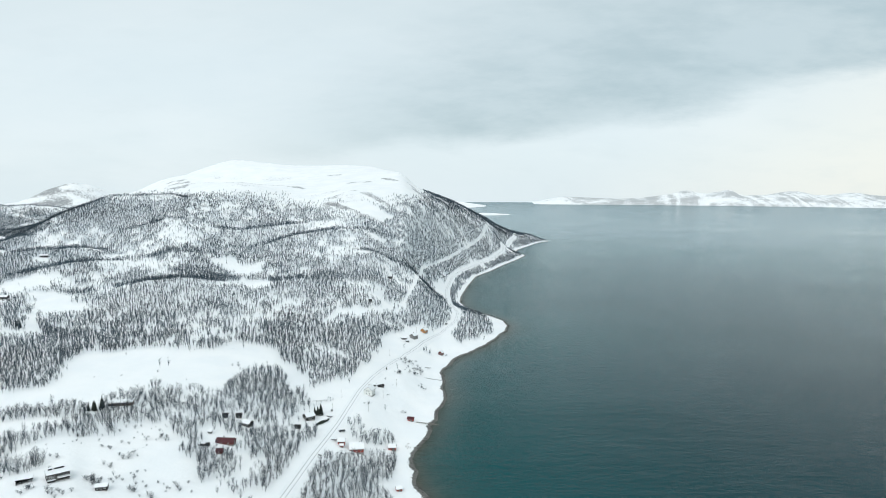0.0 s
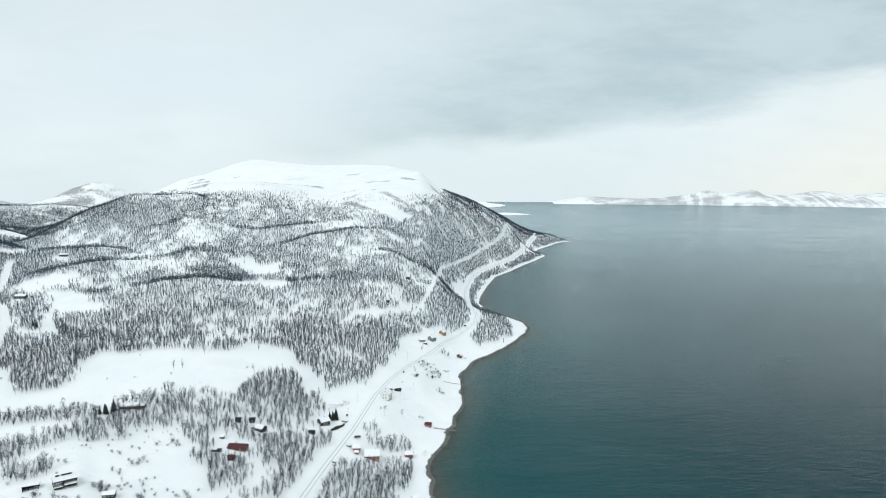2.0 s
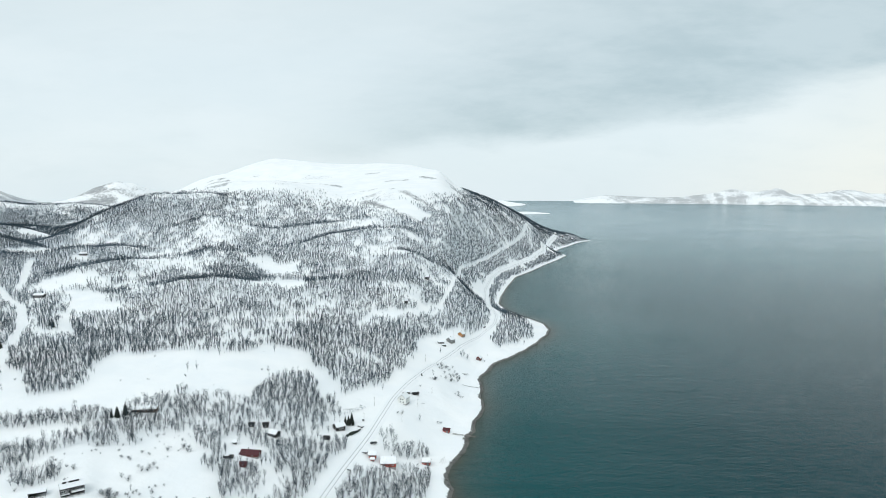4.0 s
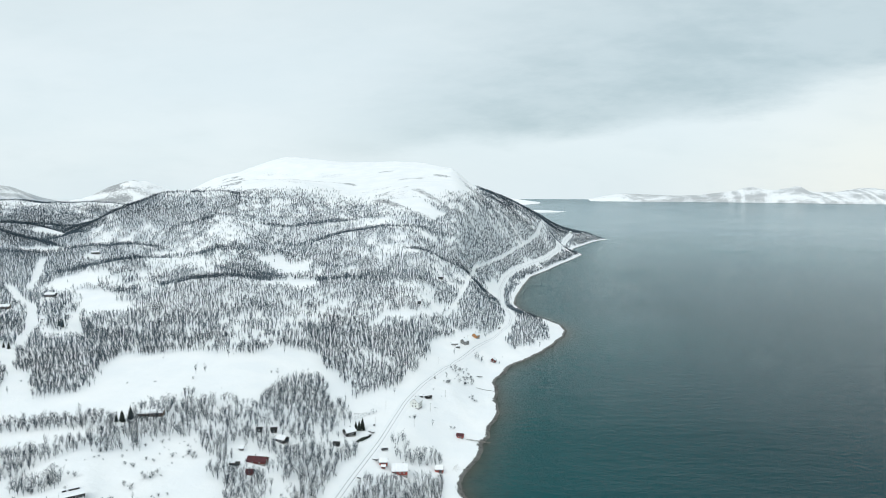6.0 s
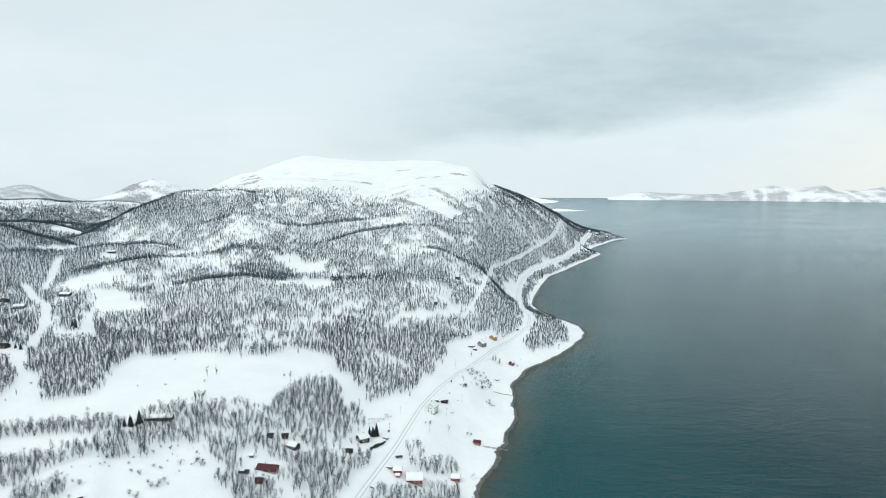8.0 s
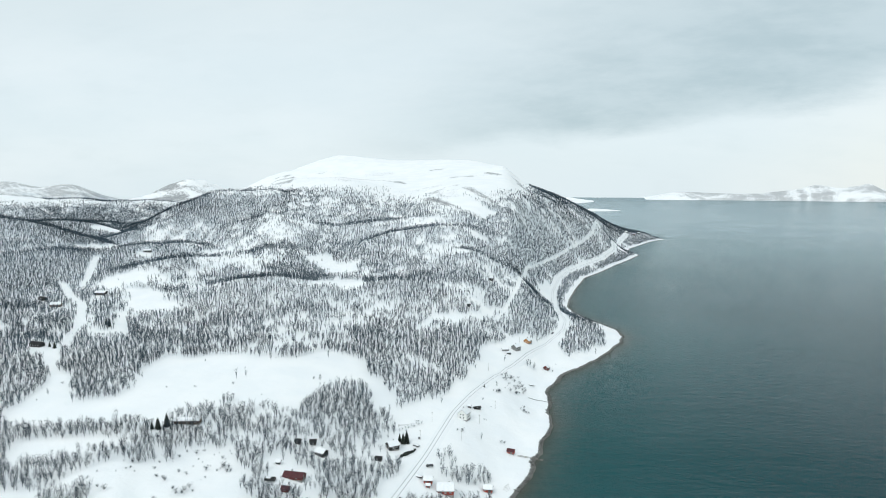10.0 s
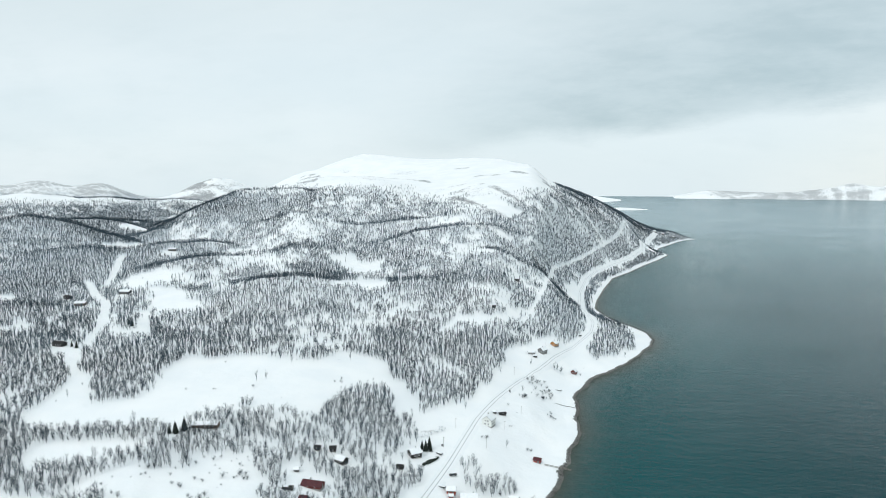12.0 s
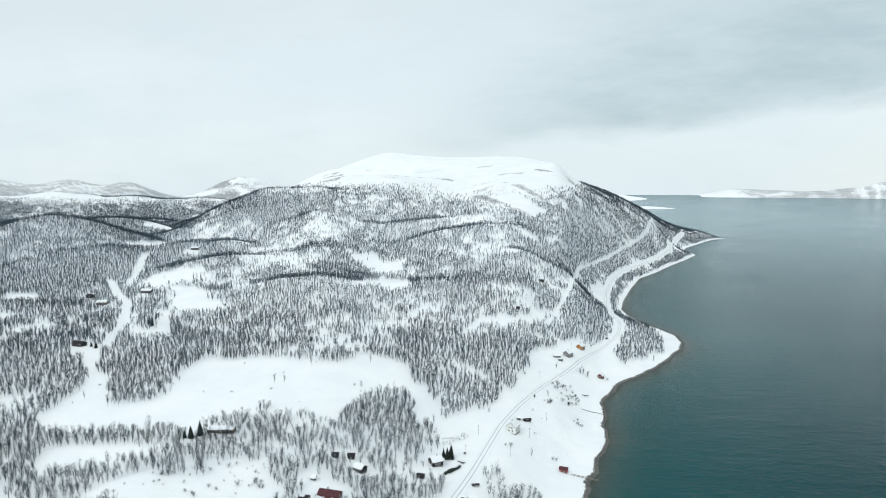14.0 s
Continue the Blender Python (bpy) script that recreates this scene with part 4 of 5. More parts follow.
def opening(parent, name, x, y, z, sx, sz, face, mat=None):
    """A window or door on a wall. face: 'x+', 'x-', 'y+' or 'y-'."""
    turn = {"y-": 0, "x+": 90, "y+": 180, "x-": 270}[face]
    m = pose(x, y, z, 0, 0, turn)

    def at(bm):
        bmesh.ops.transform(bm, matrix=m, verts=bm.verts)
        return bm

    if name == "door":
        d = part("door", at(box(bmesh.new(), 0, -0.02, 0, sx, 0.09, sz)), mat or GREY, parent)
        part("door_handle", at(box(bmesh.new(), sx * 0.36, -0.09, sz * 0.48, 0.12, 0.06, 0.03)), METAL, d)
        return d
    bm = bmesh.new()
    for a, b, c, d in ((-sx / 2, 0, 0.09, sz), (sx / 2, 0, 0.09, sz), (0, 0, sx, 0.09), (0, sz - 0.09, sx, 0.09), (0, 0, 0.06, sz)):
        box(bm, a, -0.03, b, c, 0.10, d)
    w = part("window", at(bm), TRIM, parent)
    part("pane", at(box(bmesh.new(), 0, -0.005, 0.03, sx - 0.06, 0.05, sz - 0.06)), GLASS, w)
    return w


def house(name, x, y, turn, sx, sy, eave, rise, wall, label, windows=(), doors=(), chimney=None, snow=0.35, category="house", group="", lift=0.0, roof_label="thick snow on the roof", bare=()):
    """A gabled building; the ridge runs along its own x axis. windows and doors: (face, offset, height, width, tall)."""
    low, mid = lowest(x, y, turn, sx, sy)
    base = mid + lift
    top = thing(name, x, y, base, turn, label, category, group)
    part("plinth", box(bmesh.new(), 0, 0, low - base - 0.5, sx - 0.1, sy - 0.1, base - low + 0.75), CONCRETE, top)
    part("wall", prism(bmesh.new(), sx / 2, sy / 2, 0.25, eave, eave + rise), wall, top)
    for side in (-1, 1):
        deck = part("roof", roof_side(bmesh.new(), sx / 2, sy / 2, eave, eave + rise, side, 0.10), (ROOF_RED if wall in (RED, DARK_RED) else BLACK) if side in bare else BLACK, top, "bare dark roof slope" if side in bare else "dark roof edge under the snow")
        if side in bare:
            continue
        bm = roof_side(bmesh.new(), sx / 2 - 0.06, sy / 2 - 0.06, eave + 0.12, eave + rise + 0.12, side, snow)
        part("snow_cover", soften(bm, snow * 0.35, 2), ROOF_SNOW, deck, roof_label)
    for face, o, z, w, h in windows:
        px, py = (o, math.copysign(sy / 2, 1 if face == "y+" else -1)) if face[0] == "y" else (math.copysign(sx / 2, 1 if face == "x+" else -1), o)
        opening(top, "window", px, py, z, w, h, face)
    for face, o, z, w, h in doors:
        px, py = (o, math.copysign(sy / 2, 1 if face == "y+" else -1)) if face[0] == "y" else (math.copysign(sx / 2, 1 if face == "x+" else -1), o)
        opening(top, "door", px, py, z, w, h, face)
    if chimney is not None:
        c = part("chimney", box(bmesh.new(), chimney, sy * 0.12, eave + rise * 0.5, 0.6, 0.6, rise * 0.5 + 0.9), CONCRETE, top)
        part("chimney_cap", soften(box(bmesh.new(), chimney, sy * 0.12, eave + rise + 0.9, 0.75, 0.75, 0.25), 0.08), ROOF_SNOW, c, "cap of snow")
    return top


def row(face, count, length, z, w, h):
    return [(face, (n + 0.5) / count * length - length / 2, z, w, h) for n in range(count)]


# ---- buildings ----
SMALL = lambda face, o=0.0: (face, o, 1.1, 0.9, 0.9)
DOOR = lambda face, o=0.0: (face, o, 0.25, 0.9, 1.95)
house("barn", -56.6, 419.2, 8, 9.2, 7.6, 2.6, 2.7, RED, "red boarded barn with deep snow on its roof", row("y-", 3, 8.0, 1.0, 0.9, 0.9), [("x-", 0, 0.25, 1.8, 2.0)], 2.0, 0.45, category="barn")
house("cabin", -66.6, 420.6, 5, 4.6, 4.2, 2.4, 1.3, RED, "small red cabin with a snowy roof beside the road", [SMALL("y-", -1.0), SMALL("x-")], [DOOR("y-", 1.0)], category="cabin")
house("porch_shed", -65.8, 415.8, 5, 2.2, 1.8, 1.5, 0.6, RED, "low red shed in front of the small cabin", doors=[("y-", 0, 0.25, 0.8, 1.2)], category="shed", snow=0.25)
house("boathouse", -34.6, 438.8, -4, 5.0, 4.0, 2.2, 1.5, RED, "red boathouse with a white snow roof near the beach", [SMALL("y-", -1.3)], [("y-", 1.0, 0.25, 1.5, 1.7)], category="boathouse")
house("boathouse", -24.6, 494.5, -12, 4.4, 3.4, 2.0, 1.1, RED, "red boathouse standing alone above the shore", [SMALL("y-", -1.2)], [("y-", 0.7, 0.25, 1.4, 1.6)], category="boathouse", bare=(-1,))
house("boathouse", -26, 378.3, 20, 3.4, 2.8, 1.7, 1.0, RED, "little red hut on the snowy beach", doors=[("y-", 0, 0.25, 0.9, 1.4)], category="hut")
house("farmhouse", -59.1, 520.2, 74, 7.4, 6.8, 4.4, 2.9, WHITE, "white two-storey farmhouse in an open snowfield", row("x-", 2, 4.8, 1.1, 0.9, 1.2) + row("x-", 2, 3.6, 3.3, 0.9, 1.1) + row("y-", 3, 6.4, 1.1, 0.9, 1.2), [DOOR("y+")], 0.8, 0.45)
house("outbuilding", -52.4, 543.9, 28, 5.0, 2.2, 1.5, 0.6, BLACK, "low dark outbuilding behind the white farmhouse", [SMALL("y-")], category="shed", snow=0.12, bare=(-1,))
house("outbuilding", -57.7, 541.5, -5, 2.4, 2.2, 1.6, 0.6, BLACK, "dark woodshed behind the white farmhouse", doors=[("y-", 0, 0.25, 0.8, 1.2)], category="shed", snow=0.15)
house("hut", -2, 695.2, 70, 5.0, 4.4, 2.4, 2.0, DARK_RED, "dark red gabled hut on the point road", [SMALL("x-", 0.9)], [DOOR("x-", -0.8)], category="hut", snow=0.12)
house("house", -21.3, 738.6, 62, 6.6, 5.6, 2.8, 2.2, OCHRE, "ochre wooden house under a snowy roof", row("x-", 2, 4.6, 1.1, 0.9, 1.0) + row("y-", 2, 5, 1.1, 0.9, 1.0), [DOOR("y-", 2.4)], 0.5)
house("house", -31.6, 705.6, 55, 7.0, 5.8, 3.2, 2.3, GREY, "pale grey wooden house with a steep snowy gable", row("x-", 2, 4.6, 1.1, 0.9, 1.1) + row("y-", 3, 6.4, 1.1, 0.9, 1.1), [DOOR("y-", 0)], 0.5)
house("shed", -41.4, 695.1, 12, 6.4, 3.2, 1.9, 0.8, GREY, "long low grey shed beside the houses", row("y-", 2, 5, 0.9, 0.8, 0.7), category="shed", snow=0.15)
house("shed", -37.8, 689.9, 12, 3.6, 2.6, 1.6, 0.6, BLACK, "dark little shed by the grey house", doors=[("y-", 0, 0.25, 0.9, 1.2)], category="shed", snow=0.15)
house("cottage", -93.7, 448.6, 40, 6.4, 6.0, 2.7, 1.9, BLACK, "black timber cottage with a white snow roof", row("x-", 2, 4.4, 1.0, 1.0, 1.1) + row("y-", 2, 5, 1.0, 0.9, 1.0), [DOOR("y-", 0)], 1.0, 0.45, category="cottage")
house("shed", -97.2, 429.2, -6, 3.6, 2.6, 2.0, 0.5, BLACK, "black shed at the edge of the birches", doors=[("y-", -0.6, 0.25, 0.9, 1.6)], category="shed", snow=0.15, bare=(-1,))
house("cottage", -127, 416.4, -22, 6.0, 4.6, 2.3, 1.5, BLACK, "dark cottage among birches with a snowy roof", [SMALL("y-", -1.4), SMALL("y-", 1.4)], [DOOR("y-", 0)], category="cottage")
house("shed", -135.4, 425.9, 15, 3.4, 2.8, 2.1, 1.0, BLACK, "dark woodshed between bare birches", doors=[("y-", 0, 0.25, 0.9, 1.7)], category="shed", snow=0.15, bare=(-1,))
house("shed", -143.1, 422.2, 5, 3.0, 2.6, 1.9, 0.9, BLACK, "dark shed half hidden by birches", [SMALL("y-")], category="shed", snow=0.15, bare=(-1,))
house("house", -130.8, 385.6, -4, 10.4, 5.4, 1.7, 1.7, DARK_RED, "dark red house among bare birches", row("y-", 2, 8.4, 0.7, 0.7, 0.6), [DOOR("x+")], -1.5, 0.14, bare=(-1,))
house("annex", -129.8, 371.3, 2, 3.4, 2.8, 1.9, 1.0, DARK_RED, "small dark red annex in front of the house", [SMALL("y-")], category="shed", snow=0.2, bare=(-1,))
house("playhouse", -143.6, 395.1, 10, 2.2, 2.0, 1.4, 0.8, BLACK, "tiny playhouse under a thick cap of snow", [("y-", 0, 0.6, 0.7, 0.6)], category="playhouse", snow=0.5)
house("longhouse", -211.0, 421.7, 12, 14.5, 5.0, 2.1, 1.2, BROWN, "long brown building behind birches with a snow roof", row("y-", 5, 12.5, 0.9, 0.9, 0.9), [DOOR("y-", 0.2)], 1.0, 0.3)
house("hut", -169.3, 315, 14, 5.4, 3.6, 2.1, 0.7, BLACK, "dark flat-gabled hut in the lower snowfield", row("y-", 3, 5, 0.9, 0.9, 0.9), category="hut", snow=0.4)
house("cabin", -86.5, 776.2, 0, 3.4, 2.8, 1.8, 1.0, BLACK, "dark cabin alone on the birch slope", [("y-", 0, 1.0, 0.7, 0.7)], category="cabin", snow=0.15, bare=(-1,))
house("cabin", -72.9, 900.2, -20, 5.2, 3.2, 1.8, 1.0, BLACK, "dark cabin on the wooded hillside", row("y-", 2, 5, 0.9, 0.9, 0.8), category="cabin", snow=0.12, bare=(-1,))
house("house", -503, 673, 20, 10.0, 6.0, 2.6, 1.8, BROWN, "brown house in the birch wood under a snow roof", row("y-", 3, 8, 1.0, 1.0, 1.0), [DOOR("y-", 1.5)], 1.0, 0.35)
house("house", -491, 727, 8, 11.0, 6.0, 2.4, 1.6, BLACK, "dark long house in the western wood", row("y-", 4, 9, 1.0, 1.0, 0.9), snow=0.35)
house("house", -408, 536, -6, 10.0, 5.4, 2.4, 1.6, BLACK, "dark low house at the edge of the western clearing", row("y-", 4, 10, 1.0, 1.0, 0.9), snow=0.16, bare=(-1,))
house("house", -540, 699, -18, 9.0, 5.4, 2.3, 1.5, BLACK, "dark cabin behind the western lane", row("y-", 3, 7, 1.0, 1.0, 0.9), snow=0.2, bare=(-1,))
house("farm_building", -566, 930, 25, 10.0, 5.6, 2.4, 1.7, BLACK, "dark farm building below a snow roof on the hillside", row("y-", 3, 10, 1.0, 1.0, 1.0), snow=0.4)
for x, y, turn, sx, wall, label in (
    (228.2, 2111.2, 20, 8.0, WHITE, "white house on the wooded cape"), (253.4, 2135, -15, 9.0, DARK_RED, "dark red house near the cape shore"),
    (274.4, 2184, 5, 8.0, GREY, "grey house on the low cape"), (288.4, 2163, 30, 7.0, BROWN, "brown house close to the cape's tip"),
):
    house("house", x, y, turn, sx, 6.0, 3.0, 2.2, wall, label, row("y-", 3, sx - 1, 1.0, 1.0, 1.0), group="houses on the cape")


def tumbledown_shed(x, y, turn):
    """A grey shed that has sunk in on itself, with loose beams leaning out of the snow."""
    low, mid = lowest(x, y, turn, 6, 4)
    top = thing("tumbledown_shed", x, y, mid, turn, "tumbledown dark shed with loose beams in the snow", "shed")
    part("wall", box(bmesh.new(), 0.2, 1.2, low - mid - 0.2, 5.0, 0.18, 1.5), BLACK, top)
    part("wall", box(bmesh.new(), -2.2, 0, low - mid - 0.2, 0.18, 2.4, 1.1), BLACK, top)
    deck = part("roof", box(bmesh.new(), 0.3, 0.1, 0.9, 5.6, 3.0, 0.14), BLACK, top, "sagging dark roof boards")
    deck.matrix_basis = pose(0, 0, 0.1, 16, 5, 0)
    part("snow_cover", soften(box(bmesh.new(), -0.8, 0.7, 1.05, 2.6, 1.4, 0.22), 0.08, 1), ROOF_SNOW, deck, "patch of snow on the roof")
    for k, (a, b, c) in enumerate(((-3.4, -1.0, 1.5), (-1.2, -2.0, 1.1), (2.6, -1.6, 1.6), (3.4, 0.6, 1.2))):
        part("beam", rod(bmesh.new(), (a, b, -0.3), (a + 2.4 - 1.1 * k, b + 1.2, c), 0.12, 0.10, 6), POLE, top)


tumbledown_shed(-140.8, 377.0, 12)


def modern_house(x, y, turn):
    low, mid = lowest(x, y, turn, 13, 9)
    top = thing("villa", x, y, mid, turn, "dark modern villa with stepped flat snow roofs", "house")
    top.scale = (0.77, 0.8, 0.82)
    part("plinth", box(bmesh.new(), 0, 0.8, low - mid - 0.5, 12.4, 8.2, mid - low + 0.8), CONCRETE, top)
    part("wall", box(bmesh.new(), -4.0, 0.3, 0.3, 4.6, 9.0, 4.3), BLACK, top)
    part("wall", box(bmesh.new(), 2.5, 1.2, 0.3, 8.4, 7.2, 4.3), BLACK, top)
    part("fascia", box(bmesh.new(), 0.1, 0.6, 4.6, 13.6, 9.8, 0.22), BLACK, top, "dark roof edge")
    part("snow_cover", soften(box(bmesh.new(), 0.1, 0.6, 4.82, 13.5, 9.7, 0.45), 0.15, 2), ROOF_SNOW, top, "thick snow on the flat roof")
    for o, w in ((-3.6, 2.2), (1.6, 5.6)):
        strip = part("clerestory", box(bmesh.new(), o, 3.6, 4.9, w, 1.5, 1.35), BLACK, top, "dark raised roof strip")
        part("snow_cover", soften(box(bmesh.new(), o, 3.6, 6.25, w + 0.4, 1.9, 0.28), 0.1, 2), ROOF_SNOW, strip, "snow on the raised roof strip")
    for o in (-5.5, -4.4, -3.3, -2.4):
        opening(top, "window", o, -4.2, 2.3, 0.95, 1.8, "y-")
    for o in (-0.6, 0.9, 2.4, 3.9, 5.4):
        opening(top, "window", o, -2.4, 2.5, 1.3, 1.6, "y-")
    opening(top, "door", -0.9, -2.4, 0.3, 1.0, 1.95, "y-")
    for o in (-1.6, 1.4, 3.4):
        opening(top, "window", -6.3, o, 2.4, 1.1, 1.6, "x-")
    for o in (0.4, 3.0):
        opening(top, "window", 6.7, o, 2.4, 1.2, 1.6, "x+")
    deck = part("balcony", box(bmesh.new(), -4.0, -5.0, 1.5, 4.9, 1.7, 0.2), BLACK, top)
    part("snow_cover", soften(box(bmesh.new(), -4.0, -5.0, 1.7, 4.8, 1.6, 0.34), 0.12, 2), ROOF_SNOW, deck, "snow lying on the balcony")
    bm = bmesh.new()
    for k in range(13):
        box(bm, -6.35 + k * 0.39, -5.8, 1.7, 0.06, 0.06, 0.9)
    box(bm, -4.0, -5.8, 2.6, 4.8, 0.08, 0.08)
    part("railing", bm, METAL, deck)
    canopy = part("canopy", box(bmesh.new(), 2.9, -3.9, 1.95, 7.0, 3.0, 0.18), BLACK, top)
    part("snow_cover", soften(box(bmesh.new(), 2.9, -3.9, 2.13, 7.0, 3.0, 0.4), 0.13, 2), ROOF_SNOW, canopy, "snow on the porch roof")
    for o in (-0.4, 2.9, 6.2):
        part("post", box(bmesh.new(), o, -5.2, -0.2, 0.16, 0.16, 2.15), BLACK, canopy)


def carport(x, y, turn):
    low, mid = lowest(x, y, turn, 7, 4)
    top = thing("carport", x, y, mid, turn, "open dark carport with a flat snow roof", "carport")
    part("back_wall", box(bmesh.new(), 0, 1.8, low - mid - 0.2, 7.0, 0.16, 2.5), BLACK, top)
    part("side_wall", box(bmesh.new(), -3.4, 0, low - mid - 0.2, 0.16, 3.5, 2.5), BLACK, top)
    part("partition", box(bmesh.new(), -1.0, 0.2, low - mid - 0.2, 0.14, 3.2, 2.4), BLACK, top)
    for o in (1.2, 3.3):
        part("post", box(bmesh.new(), o, -1.7, low - mid - 0.2, 0.16, 0.16, 2.5), BLACK, top)
    deck = part("roof", box(bmesh.new(), 0, 0, 2.15, 7.6, 4.4, 0.2), BLACK, top)
    part("snow_cover", soften(box(bmesh.new(), 0, 0, 2.35, 7.5, 4.3, 0.42), 0.14, 2), ROOF_SNOW, deck, "thick snow on the roof")


modern_house(-192.6, 317.6, 38)
carport(-206.6, 313.4, 28)


# ---- conifers ----
def spruce(seed, tall):
    rng = random.Random(seed)
    top = thing("spruce_tree", 0, 0, 0, 0, "dark green spruce standing alone in the snow", "tree", "garden spruces")
    part("trunk", rod(bmesh.new(), (0, 0, -0.3), (0, 0, tall * 0.95), 0.16, 0.02, 6), BARK, top)
    bm = bmesh.new()
    tiers = 15
    for k in range(tiers):
        u = k / (tiers - 1)
        z, reach = tall * (0.10 + 0.86 * u), tall * 0.25 * (1 - u) ** 0.85 + 0.12
        count = 12 - int(5 * u)
        for n in range(count):
            a = 6.283 * (n + rng.random() * 0.7) / count + k
            r = reach * rng.uniform(0.72, 1.15)
            c, s = math.cos(a), math.sin(a)
            w = 0.20 + 0.20 * r
            tip = (c * r, s * r, z - r * rng.uniform(0.25, 0.5))
            mid = (c * r * 0.55, s * r * 0.55, z + 0.04)
            v = [bm.verts.new(p) for p in ((0, 0, z + 0.12), (mid[0] - s * w, mid[1] + c * w, mid[2] - 0.14), tip, (mid[0] + s * w, mid[1] - c * w, mid[2] - 0.14), mid)]
            for f in ((0, 1, 4), (1, 2, 4), (2, 3, 4), (3, 0, 4)):
                bm.faces.new([v[i] for i in f])
    part("crown", bm, NEEDLES, top)
    return top


kinds = [spruce(3, 7.4), spruce(4, 7.4), spruce(5, 7.4)]
SPRUCES = [(-221.8, 409, 0.95), (-219.6, 413.8, 1.2), (-223.6, 410.8, 0.9), (-225.6, 408.4, 0.7), (-91.8, 459.8, 0.8), (-89.3, 458.4, 1.0), (-87.9, 462.6, 1.1), (-86.7, 460, 0.7), (-90.3, 463.4, 0.65),
    (-51.6, 591.0, 0.45), (-404, 615, 0.9), (-399.4, 613.1, 1.0), (-390.2, 533.4, 0.9), (-396.4, 535.5, 0.7)]
for n, (x, y, size) in enumerate(SPRUCES):
    m = pose(x, y, float(ground_height(np.array([x]), np.array([y]))[0]) - 0.05, 0, 0, 77 * n) @ Matrix.Diagonal((size, size, size, 1))
    ob = kinds[n] if n < 3 else copy_thing(kinds[n % 3], Matrix())
    ob.matrix_basis = m


def garden_hedge(points):
    """A low clipped evergreen hedge, lumpy, with snow lying along its top."""
    rng = random.Random(8)
    x0, y0 = points[0]
    z0 = float(ground_height(np.array([x0]), np.array([y0]))[0])
    top = thing("garden_hedge", x0, y0, z0, 0, "low dark evergreen hedge under patches of snow", "hedge")
    for x, y in points:
        z = float(ground_height(np.array([x]), np.array([y]))[0]) - z0
        for k in range(3):
            a, b, size = x - x0 + rng.uniform(-0.6, 0.6), y - y0 + rng.uniform(-0.6, 0.6), rng.uniform(0.7, 1.15)
            bm = bmesh.new()
            bmesh.ops.create_icosphere(bm, subdivisions=2, radius=size)
            for v in bm.verts:
                v.co *= rng.uniform(0.72, 1.25)
            bmesh.ops.translate(bm, vec=(a, b, z + size * 0.5), verts=bm.verts)
            bush = part("bush", bm, NEEDLES, top)
            if rng.random() < 0.55:
                bm = bmesh.new()
                bmesh.ops.create_icosphere(bm, subdivisions=2, radius=size * 0.8)
                for v in bm.verts:
                    v.co = v.co * rng.uniform(0.9, 1.08)
                    v.co.z *= 0.4
                bmesh.ops.translate(bm, vec=(a + rng.uniform(-0.3, 0.3), b + rng.uniform(-0.3, 0.3), z + size * 1.35), verts=bm.verts)
                part("snow_cover", bm, ROOF_SNOW, bush, "patch of snow")


garden_hedge([(-86.2, 441.2), (-85.4, 443.0), (-84.7, 444.9), (-83.9, 446.8), (-83.1, 448.8), (-82.3, 450.8), (-81.5, 452.8)])


# ---- poles, vehicles and small things by the road ----
def level(x, y):
    return float(ground_height(np.array([x]), np.array([y]))[0])


def utility_pole():
    top = thing("utility_pole", 0, 0, 0, 0, "weathered wooden utility pole with a crossarm", "utility pole", "poles along the coast road")
    part("pole", rod(bmesh.new(), (0, 0, -0.6), (0, 0, 6.6), 0.085, 0.06, 8), POLE, top)
    arm = part("crossarm", box(bmesh.new(), 0, 0, 6.1, 1.3, 0.10, 0.10), POLE, top)
    for o in (-0.65, 0.65):
        part("insulator", rod(bmesh.new(), (o, 0, 6.2), (o, 0, 6.42), 0.06, 0.04, 6), TRIM, arm)
    return top


pole = utility_pole()
for n, (x, y) in enumerate(((-78.8, 502.2), (-48.3, 521.1), (-56, 483.7), (-80.6, 469.4), (-39.8, 554.5), (-52.1, 635.2), (-29.4, 728), (-86.8, 420), (-96.6, 366.8))):
    m = pose(x, y, level(x, y), 0, 0, 10 + 7 * n)
    (pole if n == 0 else copy_thing(pole, m)).matrix_basis = m


def car(x, y, turn, paint, label):
    top = thing("car", x, y, level(x, y) + 0.3, turn, label, "car")
    bm = box(bmesh.new(), 0, 0, 0.35, 4.3, 1.75, 0.65)
    part("body", soften(bm, 0.16, 2), paint, top)
    bm = box(bmesh.new(), -0.25, 0, 1.0, 2.5, 1.55, 0.55)
    for v in bm.verts:
        if v.co.z > 1.3:
            v.co.x, v.co.y = v.co.x * 0.72 - 0.07, v.co.y * 0.86
    cabin = part("cabin", soften(bm, 0.06, 1), GLASS, top)
    part("snow_cover", soften(box(bmesh.new(), -0.3, 0, 1.5, 1.8, 1.3, 0.18), 0.06, 1), ROOF_SNOW, cabin, "snow left on the roof")
    for a in (-1.35, 1.35):
        for b in (-0.8, 0.8):
            wheel = part("wheel", rod(bmesh.new(), (a, b - 0.11, 0.33), (a, b + 0.11, 0.33), 0.33, 0.33, 14), RUBBER, top)
            part("rim", rod(bmesh.new(), (a, b - 0.12, 0.33), (a, b + 0.12, 0.33), 0.19, 0.19, 10), METAL, wheel)


car(4.2, 802.1, 68, METAL, "dark car on the snowy coast road")
car(-69, 438.5, 25, METAL, "dark parked car among shrubs by the road")


